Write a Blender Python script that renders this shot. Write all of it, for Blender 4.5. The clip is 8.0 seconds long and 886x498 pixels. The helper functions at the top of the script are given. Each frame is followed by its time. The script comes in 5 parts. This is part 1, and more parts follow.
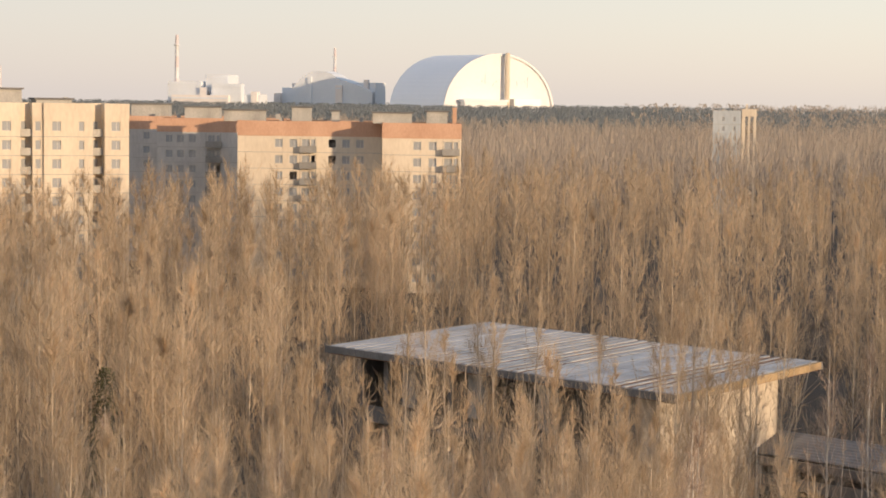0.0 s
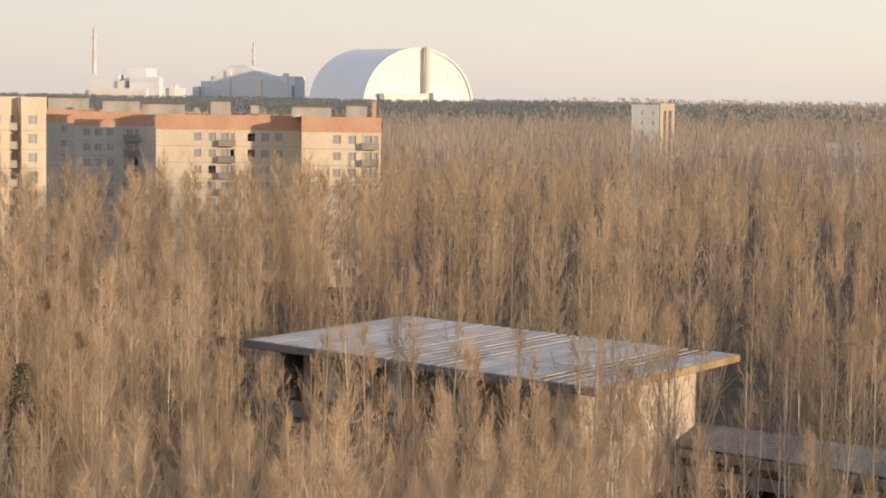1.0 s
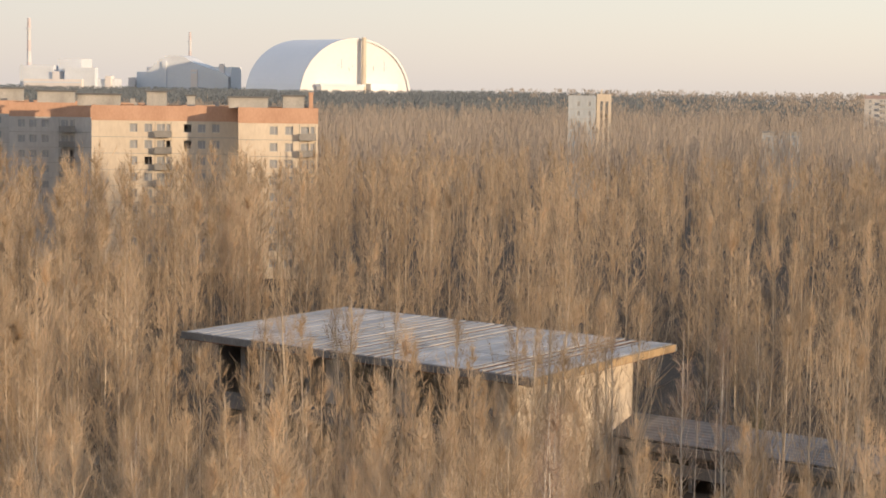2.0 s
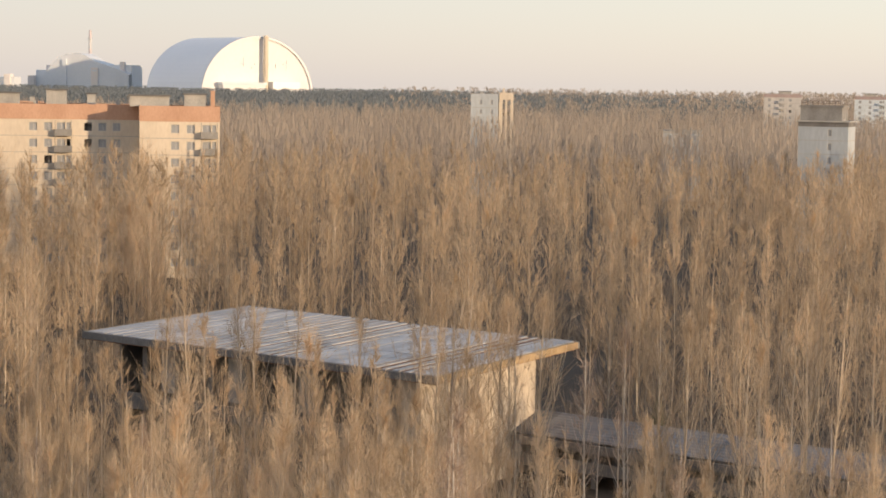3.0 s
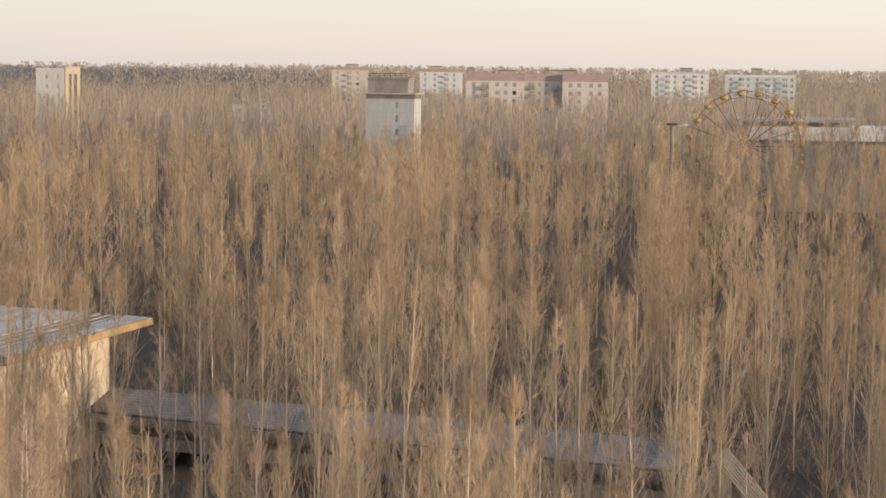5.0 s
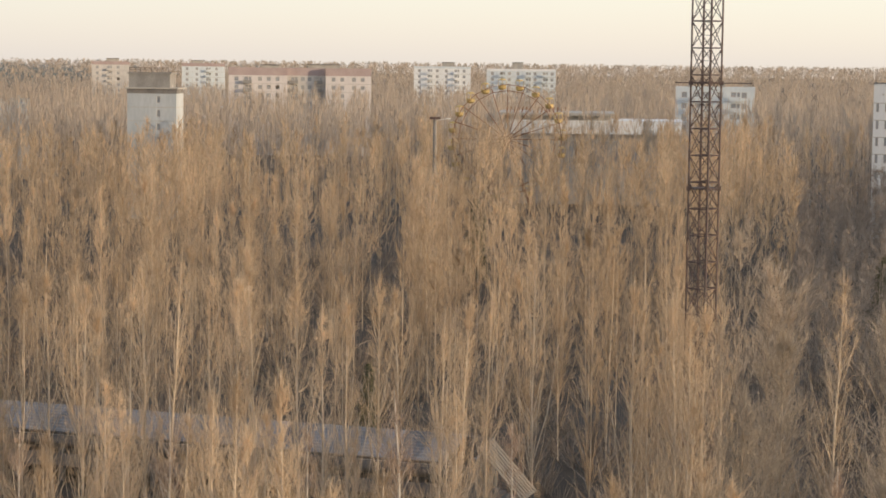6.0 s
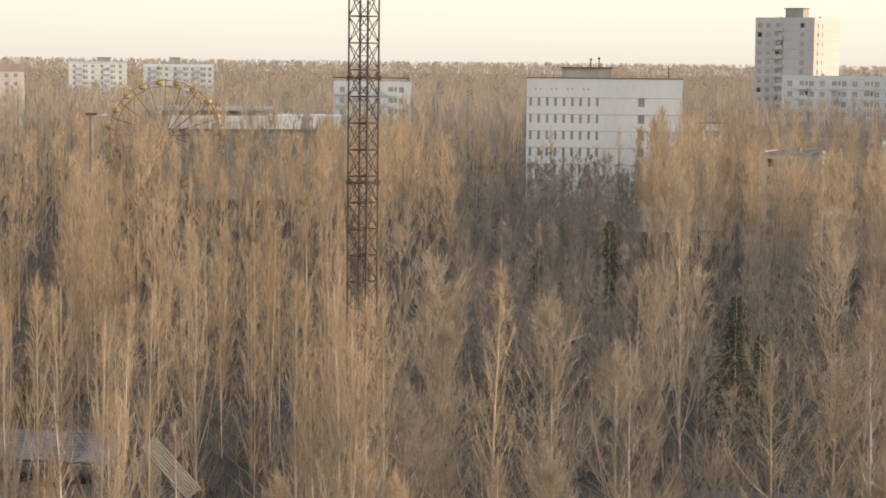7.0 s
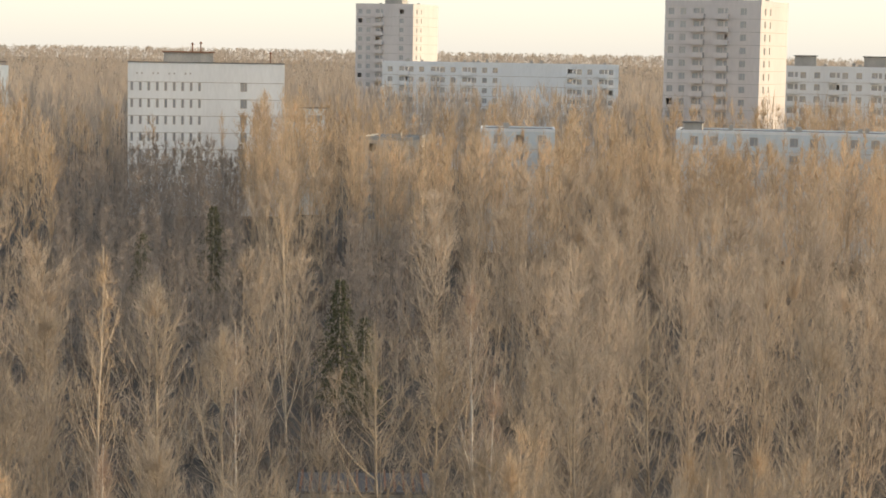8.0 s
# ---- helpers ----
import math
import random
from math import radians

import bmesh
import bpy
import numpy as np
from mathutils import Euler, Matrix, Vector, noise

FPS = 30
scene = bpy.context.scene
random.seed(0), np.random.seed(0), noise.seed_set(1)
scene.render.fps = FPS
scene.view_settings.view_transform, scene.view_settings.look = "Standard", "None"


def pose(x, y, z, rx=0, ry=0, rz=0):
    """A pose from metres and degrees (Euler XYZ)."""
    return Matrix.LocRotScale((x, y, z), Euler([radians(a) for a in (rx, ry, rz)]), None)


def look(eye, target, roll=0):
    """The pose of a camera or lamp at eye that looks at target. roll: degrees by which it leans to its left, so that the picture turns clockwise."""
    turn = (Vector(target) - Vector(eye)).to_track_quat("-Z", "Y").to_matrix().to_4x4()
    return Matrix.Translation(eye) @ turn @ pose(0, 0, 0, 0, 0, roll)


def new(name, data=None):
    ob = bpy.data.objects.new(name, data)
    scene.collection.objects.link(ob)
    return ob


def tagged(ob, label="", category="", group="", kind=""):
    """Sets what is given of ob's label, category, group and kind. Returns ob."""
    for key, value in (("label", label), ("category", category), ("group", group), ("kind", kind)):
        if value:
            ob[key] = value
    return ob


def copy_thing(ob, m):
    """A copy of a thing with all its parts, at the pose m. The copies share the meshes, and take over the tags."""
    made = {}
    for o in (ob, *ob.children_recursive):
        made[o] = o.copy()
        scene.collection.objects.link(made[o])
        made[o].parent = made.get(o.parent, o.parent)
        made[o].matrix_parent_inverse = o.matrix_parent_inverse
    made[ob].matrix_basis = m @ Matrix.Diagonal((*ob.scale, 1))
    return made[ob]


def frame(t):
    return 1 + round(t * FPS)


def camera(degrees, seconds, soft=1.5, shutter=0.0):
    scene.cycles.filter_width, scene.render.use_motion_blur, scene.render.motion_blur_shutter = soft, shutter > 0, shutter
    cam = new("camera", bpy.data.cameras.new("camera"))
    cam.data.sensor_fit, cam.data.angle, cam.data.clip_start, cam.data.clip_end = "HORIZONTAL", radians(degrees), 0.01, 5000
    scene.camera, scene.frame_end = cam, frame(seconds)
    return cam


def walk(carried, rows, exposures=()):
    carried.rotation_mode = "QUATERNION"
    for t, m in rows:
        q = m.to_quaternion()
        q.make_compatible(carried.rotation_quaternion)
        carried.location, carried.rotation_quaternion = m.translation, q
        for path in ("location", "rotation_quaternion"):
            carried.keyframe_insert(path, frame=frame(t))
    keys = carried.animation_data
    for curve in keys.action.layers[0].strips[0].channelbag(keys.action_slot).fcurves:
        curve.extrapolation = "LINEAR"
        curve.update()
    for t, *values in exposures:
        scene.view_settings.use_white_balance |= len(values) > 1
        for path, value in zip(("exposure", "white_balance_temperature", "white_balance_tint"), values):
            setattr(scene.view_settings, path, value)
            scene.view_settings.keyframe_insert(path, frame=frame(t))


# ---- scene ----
cam = camera(24.67, 8.0, soft=1.7)
EYE = (0.0, 0.0, 33.0)


def turn(yaw, pitch, lean):
    """Camera standing at EYE: yaw clockwise from +y, pitch up, lean to its left, in degrees."""
    return pose(*EYE, 90 + pitch, 0, -yaw) @ pose(0, 0, 0, 0, 0, lean)


walk(cam, [
    (0.0, turn(0.0, -4.249, 0.735)), (0.5, turn(1.176, -4.282, 0.86)), (1.0, turn(2.278, -4.391, 0.828)),
    (1.5, turn(3.066, -4.589, 0.728)), (1.7, turn(3.605, -4.61, 0.76)), (2.8, turn(5.556, -4.642, 0.976)),
    (3.0, turn(6.808, -4.631, 0.873)), (3.5, turn(9.8, -4.886, 0.783)), (4.0, turn(12.138, -5.017, 0.851)),
    (4.5, turn(15.367, -4.904, 0.74)), (4.7, turn(16.83, -5.04, 0.646)), (5.8, turn(24.107, -5.323, 0.79)),
    (6.0, turn(25.576, -5.305, 0.649)), (6.5, turn(30.851, -5.086, 0.852)), (7.0, turn(35.185, -5.34, 0.606)),
    (7.5, turn(40.23, -5.391, 0.75)), (8.0, turn(46.398, -5.614, 0.991)),
], exposures=[(0.0, -0.05, 6500, 11), (3.5, -0.06, 6380, 10), (6.5, 0.1, 6280, 7), (8.0, 0.22, 6230, 4)])

# ---- light ----
SUN_AZ, SUN_EL = 134.0, 8.3
world = bpy.data.worlds.new("sky")
scene.world = world
world.use_nodes = True
wt = world.node_tree
sky = wt.nodes.new("ShaderNodeTexSky")
sky.sky_type = "NISHITA"
sky.sun_disc = False
sky.sun_elevation = radians(SUN_EL)
sky.sun_rotation = radians(-SUN_AZ)
sky.air_density, sky.dust_density, sky.ozone_density = 1.0, 0.5, 1.0
clear = wt.nodes["Background"]
clear.inputs["Strength"].default_value = 0.062
wt.links.new(sky.outputs["Color"], clear.inputs["Color"])
# layer of pale evening haze, thickest at the horizon
haze = wt.nodes.new("ShaderNodeBackground")
coord = wt.nodes.new("ShaderNodeTexCoord")
height = wt.nodes.new("ShaderNodeSeparateXYZ")
wt.links.new(coord.outputs["Generated"], height.inputs[0])
layer = wt.nodes.new("ShaderNodeValToRGB")
layer.color_ramp.elements[0].position, layer.color_ramp.elements[0].color = 0.04, (0.585, 0.55, 0.585, 1)
layer.color_ramp.elements[1].position, layer.color_ramp.elements[1].color = 0.6, (0.4, 0.42, 0.47, 1)
wt.links.new(height.outputs["Z"], layer.inputs["Fac"])
wt.links.new(layer.outputs["Color"], haze.inputs["Color"])
haze.inputs["Strength"].default_value = 0.93
both = wt.nodes.new("ShaderNodeAddShader")
wt.links.new(clear.outputs[0], both.inputs[0])
wt.links.new(haze.outputs[0], both.inputs[1])
wt.links.new(both.outputs[0], wt.nodes["World Output"].inputs["Surface"])
sun = new("sun", bpy.data.lights.new("sun", "SUN"))
sun.data.energy, sun.data.angle, sun.data.color = 4.4, radians(0.8), (1.0, 0.72, 0.45)
sun.matrix_world = look((0, 0, 0), (-math.sin(radians(SUN_AZ)), -math.cos(radians(SUN_AZ)), -math.tan(radians(SUN_EL))))


# ---- materials ----
def surface(name, low, high, scale=1.0, rough=0.85, metal=0.0, bump=0.15, fine=14.0, by="noise", streak=1.0, span=(0.32, 0.82), own=0.5, thin=0.0):
    """Two-scale weathered surface between two colours; by='object' or 'island' adds a random tone for each piece; thin: share of light that reaches the far side."""
    m = bpy.data.materials.new(name)
    m.use_nodes = True
    nt = m.node_tree
    bsdf = nt.nodes["Principled BSDF"]
    geo = nt.nodes.new("ShaderNodeNewGeometry")
    mp = nt.nodes.new("ShaderNodeMapping")
    mp.inputs["Scale"].default_value = (1, 1, 1 / streak)
    nt.links.new(geo.outputs["Position"], mp.inputs["Vector"])
    facs = []
    for s, d in ((scale, 4.0), (scale * fine, 6.0)):
        n = nt.nodes.new("ShaderNodeTexNoise")
        n.inputs["Scale"].default_value, n.inputs["Detail"].default_value = s, d
        nt.links.new(mp.outputs["Vector"], n.inputs["Vector"])
        facs.append(n.outputs["Fac"])
    mix = nt.nodes.new("ShaderNodeMath")
    mix.operation = "MULTIPLY_ADD"
    nt.links.new(facs[1], mix.inputs[0])
    mix.inputs[1].default_value = 0.5
    half = nt.nodes.new("ShaderNodeMath")
    half.operation = "MULTIPLY"
    nt.links.new(facs[0], half.inputs[0])
    half.inputs[1].default_value = 0.7
    nt.links.new(half.outputs[0], mix.inputs[2])
    out = mix.outputs[0]
    if by in ("object", "island"):
        if by == "object":
            r = nt.nodes.new("ShaderNodeObjectInfo").outputs["Random"]
        else:
            r = geo.outputs["Random Per Island"]
        add = nt.nodes.new("ShaderNodeMath")
        add.operation = "MULTIPLY_ADD"
        nt.links.new(r, add.inputs[0])
        add.inputs[1].default_value = own
        sub = nt.nodes.new("ShaderNodeMath")
        sub.operation = "ADD"
        nt.links.new(out, sub.inputs[0])
        sub.inputs[1].default_value = -own / 2
        nt.links.new(sub.outputs[0], add.inputs[2])
        out = add.outputs[0]
    ramp = nt.nodes.new("ShaderNodeValToRGB")
    ramp.color_ramp.elements[0].position, ramp.color_ramp.elements[1].position = span
    ramp.color_ramp.elements[0].color, ramp.color_ramp.elements[1].color = (*low, 1), (*high, 1)
    nt.links.new(out, ramp.inputs["Fac"])
    nt.links.new(ramp.outputs["Color"], bsdf.inputs["Base Color"])
    bsdf.inputs["Roughness"].default_value, bsdf.inputs["Metallic"].default_value = rough, metal
    if bump:
        b = nt.nodes.new("ShaderNodeBump")
        b.inputs["Strength"].default_value, b.inputs["Distance"].default_value = bump, 0.05
        nt.links.new(facs[1], b.inputs["Height"])
        nt.links.new(b.outputs["Normal"], bsdf.inputs["Normal"])
    if thin:
        tr = nt.nodes.new("ShaderNodeBsdfTranslucent")
        nt.links.new(ramp.outputs["Color"], tr.inputs["Color"])
        both_sides = nt.nodes.new("ShaderNodeMixShader")
        both_sides.inputs["Fac"].default_value = thin
        nt.links.new(bsdf.outputs[0], both_sides.inputs[1])
        nt.links.new(tr.outputs[0], both_sides.inputs[2])
        nt.links.new(both_sides.outputs[0], nt.nodes["Material Output"].inputs["Surface"])
    return m


def glass(name):
    m = bpy.data.materials.new(name)
    m.use_nodes = True
    b = m.node_tree.nodes["Principled BSDF"]
    # grey base pales the pane: haze and sky reflection put into the colour
    b.inputs["Base Color"].default_value = (0.44, 0.46, 0.48, 1)
    b.inputs["Roughness"].default_value = 0.15
    b.inputs["Transmission Weight"].default_value = 0.2
    b.inputs["Coat Weight"].default_value = 1.0
    b.inputs["Coat Roughness"].default_value = 0.05
    return m


GROUND = surface("leaf_litter", (0.028, 0.023, 0.018), (0.09, 0.072, 0.054), 0.12, bump=0.4, fine=20)
TWIG_GOLD = surface("golden_twig", (0.35, 0.265, 0.175), (0.77, 0.605, 0.42), 0.13, bump=0, by="island", streak=5, span=(0.4, 0.74), own=0.14, thin=0.45)
# Near aspen twigs, darkened so the colour holds the shade they stand in
TWIG_BROWN_SHADED = surface("shaded_brown_twig", (0.25, 0.21, 0.162), (0.55, 0.47, 0.37), 0.13, bump=0, by="island", streak=5, span=(0.4, 0.76), own=0.14, thin=0.45)
# Brighter copy for the aspens farther off, their stronger light in the colour
TWIG_TAN_LIT = surface("lit_tan_twig", (0.33, 0.268, 0.2), (0.7, 0.585, 0.455), 0.13, bump=0, by="island", streak=5, span=(0.4, 0.76), own=0.14, thin=0.45)
TWIG_RED = surface("red_brown_twig", (0.28, 0.2, 0.15), (0.52, 0.4, 0.31), 0.25, bump=0, by="island", own=0.3)
BARK = surface("poplar_bark", (0.34, 0.28, 0.21), (0.72, 0.62, 0.49), 0.9, bump=0.3, streak=2, span=(0.36, 0.7))
MID_BARK = surface("grey_bark", (0.2, 0.165, 0.125), (0.46, 0.39, 0.3), 0.9, bump=0.3, streak=2, span=(0.38, 0.74))
DARK_TWIG = surface("dark_thicket_twig", (0.25, 0.215, 0.18), (0.5, 0.43, 0.365), 0.16, bump=0, by="island", streak=4, own=0.2, thin=0.4)
BIRCH_BARK = surface("birch_bark", (0.3, 0.26, 0.22), (0.8, 0.76, 0.68), 1.6, bump=0.2)
NEEDLE = surface("needles", (0.08, 0.085, 0.045), (0.2, 0.2, 0.11), 0.6, bump=0, by="island")
# Distant twigs paled: aerial haze is put into the base colour
FAR_WOOD_HAZED = surface("far_wood", (0.42, 0.345, 0.27), (0.66, 0.555, 0.445), 0.03, bump=0, by="island", streak=2, fine=6, span=(0.36, 0.84), own=0.06, thin=0.5)
SHRUB = surface("shrub_twig", (0.15, 0.125, 0.1), (0.4, 0.33, 0.26), 0.3, bump=0, by="island", own=0.4)
# Needles made paler and bluer, with the haze of distance in their colour
FAR_PINE_HAZED = surface("hazed_far_pine", (0.2, 0.225, 0.23), (0.31, 0.33, 0.33), 0.01, bump=0, by="island", own=0.1, thin=0.5)
PANEL_CREAM = surface("cream_panel", (0.55, 0.47, 0.37), (0.75, 0.66, 0.53), 0.18, streak=3, bump=0.1)
PANEL_GREY = surface("grey_panel", (0.42, 0.41, 0.4), (0.62, 0.6, 0.57), 0.18, streak=3, bump=0.1)
# White paint, lightened and blued so far blocks carry haze in their colour
PANEL_WHITE = surface("white_panel", (0.68, 0.7, 0.71), (0.83, 0.85, 0.86), 0.15, streak=4, bump=0.1)
PANEL_PINK = surface("pinkish_grey_panel", (0.55, 0.52, 0.51), (0.7, 0.66, 0.64), 0.15, streak=4, bump=0.1)
PANEL_BLUE = surface("pale_blue_panel", (0.54, 0.6, 0.63), (0.7, 0.75, 0.78), 0.15, streak=4, bump=0.1)
ORANGE = surface("orange_tile_band", (0.46, 0.27, 0.18), (0.63, 0.4, 0.28), 0.3, streak=2, bump=0.1)
PINK = surface("faded_red_band", (0.35, 0.275, 0.265), (0.48, 0.39, 0.375), 0.3, streak=2, bump=0.1)
CONCRETE = surface("concrete", (0.28, 0.27, 0.25), (0.52, 0.5, 0.46), 0.4, streak=2, bump=0.3)
DARK_IN = surface("bare_interior", (0.25, 0.25, 0.25), (0.5, 0.49, 0.47), 0.5, bump=0)
TAR = surface("roofing_felt", (0.1, 0.1, 0.1), (0.22, 0.21, 0.2), 0.3, bump=0.3)
SLAB = surface("roof_sheet", (0.29, 0.29, 0.3), (0.54, 0.54, 0.55), 0.35, rough=0.5, bump=0.25, by="object", own=0.3)
# Balcony shade put into the colour; plain dark concrete on pole and tower top
GREY_SHADED = surface("grey_shaded_concrete", (0.16, 0.155, 0.15), (0.36, 0.35, 0.33), 0.5, streak=2, bump=0.2)
# Panel coloured blue-grey to hold the shade and haze on these fronts
PANEL_SHADE_HAZE = surface("shade_haze_panel", (0.36, 0.4, 0.43), (0.52, 0.56, 0.59), 0.15, streak=4, bump=0.1)
OCHRE = surface("ochre_fascia", (0.3, 0.21, 0.11), (0.52, 0.38, 0.22), 0.5, bump=0.2)
# Shade under roofs put into concrete colour; also the grey tower's dark band
DARK_SHADED = surface("dark_shaded_concrete", (0.1, 0.1, 0.1), (0.26, 0.25, 0.24), 0.4, streak=2, bump=0.3)
WALK_SHEET = surface("weathered_sheet", (0.15, 0.155, 0.165), (0.32, 0.32, 0.33), 0.5, rough=0.6, bump=0.25, by="object")
RUST = surface("rust", (0.12, 0.055, 0.03), (0.3, 0.15, 0.08), 1.2, rough=0.8, bump=0.4)
STEEL_DARK = surface("dark_painted_steel", (0.055, 0.042, 0.04), (0.13, 0.088, 0.08), 1.0, rough=0.6, bump=0.2)
FRAME = surface("window_frame_paint", (0.4, 0.37, 0.33), (0.7, 0.67, 0.62), 1.0, bump=0)
PANE = glass("hazed_window_glass")
CLADDING = surface("bright_cladding", (0.74, 0.75, 0.76), (0.84, 0.84, 0.84), 0.01, rough=0.45, bump=0.02)
CLADDING_SIDE = surface("brushed_steel_cladding", (0.84, 0.86, 0.89), (0.9, 0.91, 0.93), 0.01, rough=0.4, metal=0.25, bump=0.02)
# Haze put into the plant colours; the cream also carries sunlit patches
PLANT_GREY_HAZED = surface("hazed_plant_concrete", (0.66, 0.71, 0.77), (0.77, 0.81, 0.85), 0.02, bump=0.02)
PLANT_CREAM_HAZED = surface("hazed_plant_cream", (0.74, 0.7, 0.67), (0.84, 0.8, 0.77), 0.02, bump=0.02)
# Stack bands faded so that their colours carry the haze
STACK_RED_HAZED = surface("hazed_stack_red", (0.6, 0.53, 0.53), (0.68, 0.62, 0.62), 0.05, bump=0.02)
STACK_WHITE_HAZED = surface("hazed_stack_white", (0.62, 0.62, 0.63), (0.72, 0.72, 0.72), 0.05, bump=0.02)
YELLOW = surface("yellow_enamel", (0.4, 0.3, 0.11), (0.6, 0.45, 0.18), 1.0, rough=0.5, bump=0.1)
LAMP_WHITE = surface("lamp_enamel", (0.7, 0.7, 0.68), (0.82, 0.82, 0.8), 2.0, rough=0.4, bump=0)


# ---- building helpers ----
class Shape:
    """Collects boxes, quads and bars into one mesh."""

    def __init__(self):
        self.v, self.f = [], []

    def quad(self, *pts):
        n = len(self.v)
        self.v += [tuple(p) for p in pts]
        self.f.append(tuple(range(n, n + len(pts))))
        return self

    def box(self, x0, x1, y0, y1, z0, z1):
        n = len(self.v)
        self.v += [(x0, y0, z0), (x1, y0, z0), (x1, y1, z0), (x0, y1, z0), (x0, y0, z1), (x1, y0, z1), (x1, y1, z1), (x0, y1, z1)]
        self.f += [tuple(n + i for i in q) for q in ((3, 2, 1, 0), (4, 5, 6, 7), (0, 1, 5, 4), (1, 2, 6, 5), (2, 3, 7, 6), (3, 0, 4, 7))]
        return self

    def bar(self, a, b, r, r2=None, sides=4):
        a, b = Vector(a), Vector(b)
        r2 = r if r2 is None else r2
        d = (b - a).normalized()
        u = d.orthogonal().normalized()
        w = d.cross(u)
        n = len(self.v)
        for p, q in ((a, r), (b, r2)):
            for k in range(sides):
                t = 2 * math.pi * (k + 0.5) / sides
                self.v.append(tuple(p + (u * math.cos(t) + w * math.sin(t)) * q))
        for k in range(sides):
            j = (k + 1) % sides
            self.f.append((n + k, n + j, n + sides + j, n + sides + k))
        self.f.append(tuple(n + k for k in reversed(range(sides))))
        self.f.append(tuple(n + sides + k for k in range(sides)))
        return self

    def data(self, name, material, smooth=False):
        me = bpy.data.meshes.new(name)
        me.from_pydata(self.v, [], self.f)
        me.materials.append(material)
        if smooth:
            me.polygons.foreach_set("use_smooth", [True] * len(me.polygons))
        me.update()
        return me


def thing(name, m, label, category, group="", kind=""):
    ob = new(name)
    ob.empty_display_size = 0.5
    ob.matrix_world = m
    return tagged(ob, label, category, group, kind)


def part(name, data, parent, at=(0, 0, 0), rz=0.0, label=""):
    ob = new(name, data)
    ob.parent = parent
    ob.matrix_basis = pose(*at, 0, 0, rz)
    return tagged(ob, label)


def plan(p, q):
    """Pose at p with local x towards q; local y points away from the viewer."""
    return pose(p[0], p[1], 0, 0, 0, math.degrees(math.atan2(q[1] - p[1], q[0] - p[0])))


def polar(az, d):
    """Plan point at a bearing clockwise from +y and a distance."""
    return (d * math.sin(radians(az)), d * math.cos(radians(az)))


WINDOWS = {}


def window_data(w, h):
    """Frame with a mullion and a pane, shared by all windows of that size; local origin at the sill's left."""
    key = (round(w, 2), round(h, 2))
    if key not in WINDOWS:
        t = 0.07
        fr = Shape().box(0, w, 0, 0.06, 0, t).box(0, w, 0, 0.06, h - t, h).box(0, t, 0, 0.06, t, h - t).box(w - t, w, 0, 0.06, t, h - t)
        if w > 1.0:
            fr.box(w * 0.6 - 0.03, w * 0.6 + 0.03, 0.005, 0.055, t, h - t)
        WINDOWS[key] = (fr.data("window", FRAME), Shape().box(t, w - t, 0.025, 0.035, t, h - t).data("pane", PANE))
    return WINDOWS[key]


def facade(parent, at, rz, w, h, openings, material, joints=None, rnd=None, name="wall"):
    """A wall 0.3 m thick in the local plane y=0, seen from -y, pierced by openings (x, z, w, h), each with a window set back in it."""
    xs = sorted({0, w, *(o[0] for o in openings), *(o[0] + o[2] for o in openings)})
    zs = sorted({0, h, *(o[1] for o in openings), *(o[1] + o[3] for o in openings)})
    s = Shape()
    hole = set()
    for ox, oz, ow, oh in openings:
        for i in range(len(xs) - 1):
            if ox - 1e-6 <= xs[i] and xs[i + 1] <= ox + ow + 1e-6:
                for j in range(len(zs) - 1):
                    if oz - 1e-6 <= zs[j] and zs[j + 1] <= oz + oh + 1e-6:
                        hole.add((i, j))
        x1, z1 = ox + ow, oz + oh
        s.quad((ox, 0, oz), (ox, 0.3, oz), (ox, 0.3, z1), (ox, 0, z1)).quad((x1, 0, oz), (x1, 0, z1), (x1, 0.3, z1), (x1, 0.3, oz))
        s.quad((ox, 0, oz), (x1, 0, oz), (x1, 0.3, oz), (ox, 0.3, oz)).quad((ox, 0, z1), (ox, 0.3, z1), (x1, 0.3, z1), (x1, 0, z1))
    for j in range(len(zs) - 1):
        i = 0
        while i < len(xs) - 1:
            if (i, j) in hole:
                i += 1
                continue
            k = i
            while k < len(xs) - 1 and (k, j) not in hole:
                k += 1
            for y, flip in ((0, 1), (0.3, -1)):
                s.quad(*[(xs[i], y, zs[j]), (xs[k], y, zs[j]), (xs[k], y, zs[j + 1]), (xs[i], y, zs[j + 1])][::flip])
            i = k
    s.quad((0, 0, h), (w, 0, h), (w, 0.3, h), (0, 0.3, h))
    s.quad((0, 0, 0), (0, 0, h), (0, 0.3, h), (0, 0.3, 0)).quad((w, 0, 0), (w, 0.3, 0), (w, 0.3, h), (w, 0, h))
    wall = part(name, s.data(name, material), parent, at, rz)
    if joints:
        seam = Shape().box(0.002, w - 0.002, -0.025, -0.003, -0.05, 0.05).data("panel_joint", CONCRETE)
        for z in joints:
            part("panel_joint", seam, wall, (0, 0, z))
    for ox, oz, ow, oh in openings:
        fr, pa = window_data(ow, oh)
        win = part("window", fr, wall, (ox, 0.14, oz))
        if rnd is None or rnd.random() < 0.96:
            part("pane", pa, win)
    return wall


BALCONY = {}


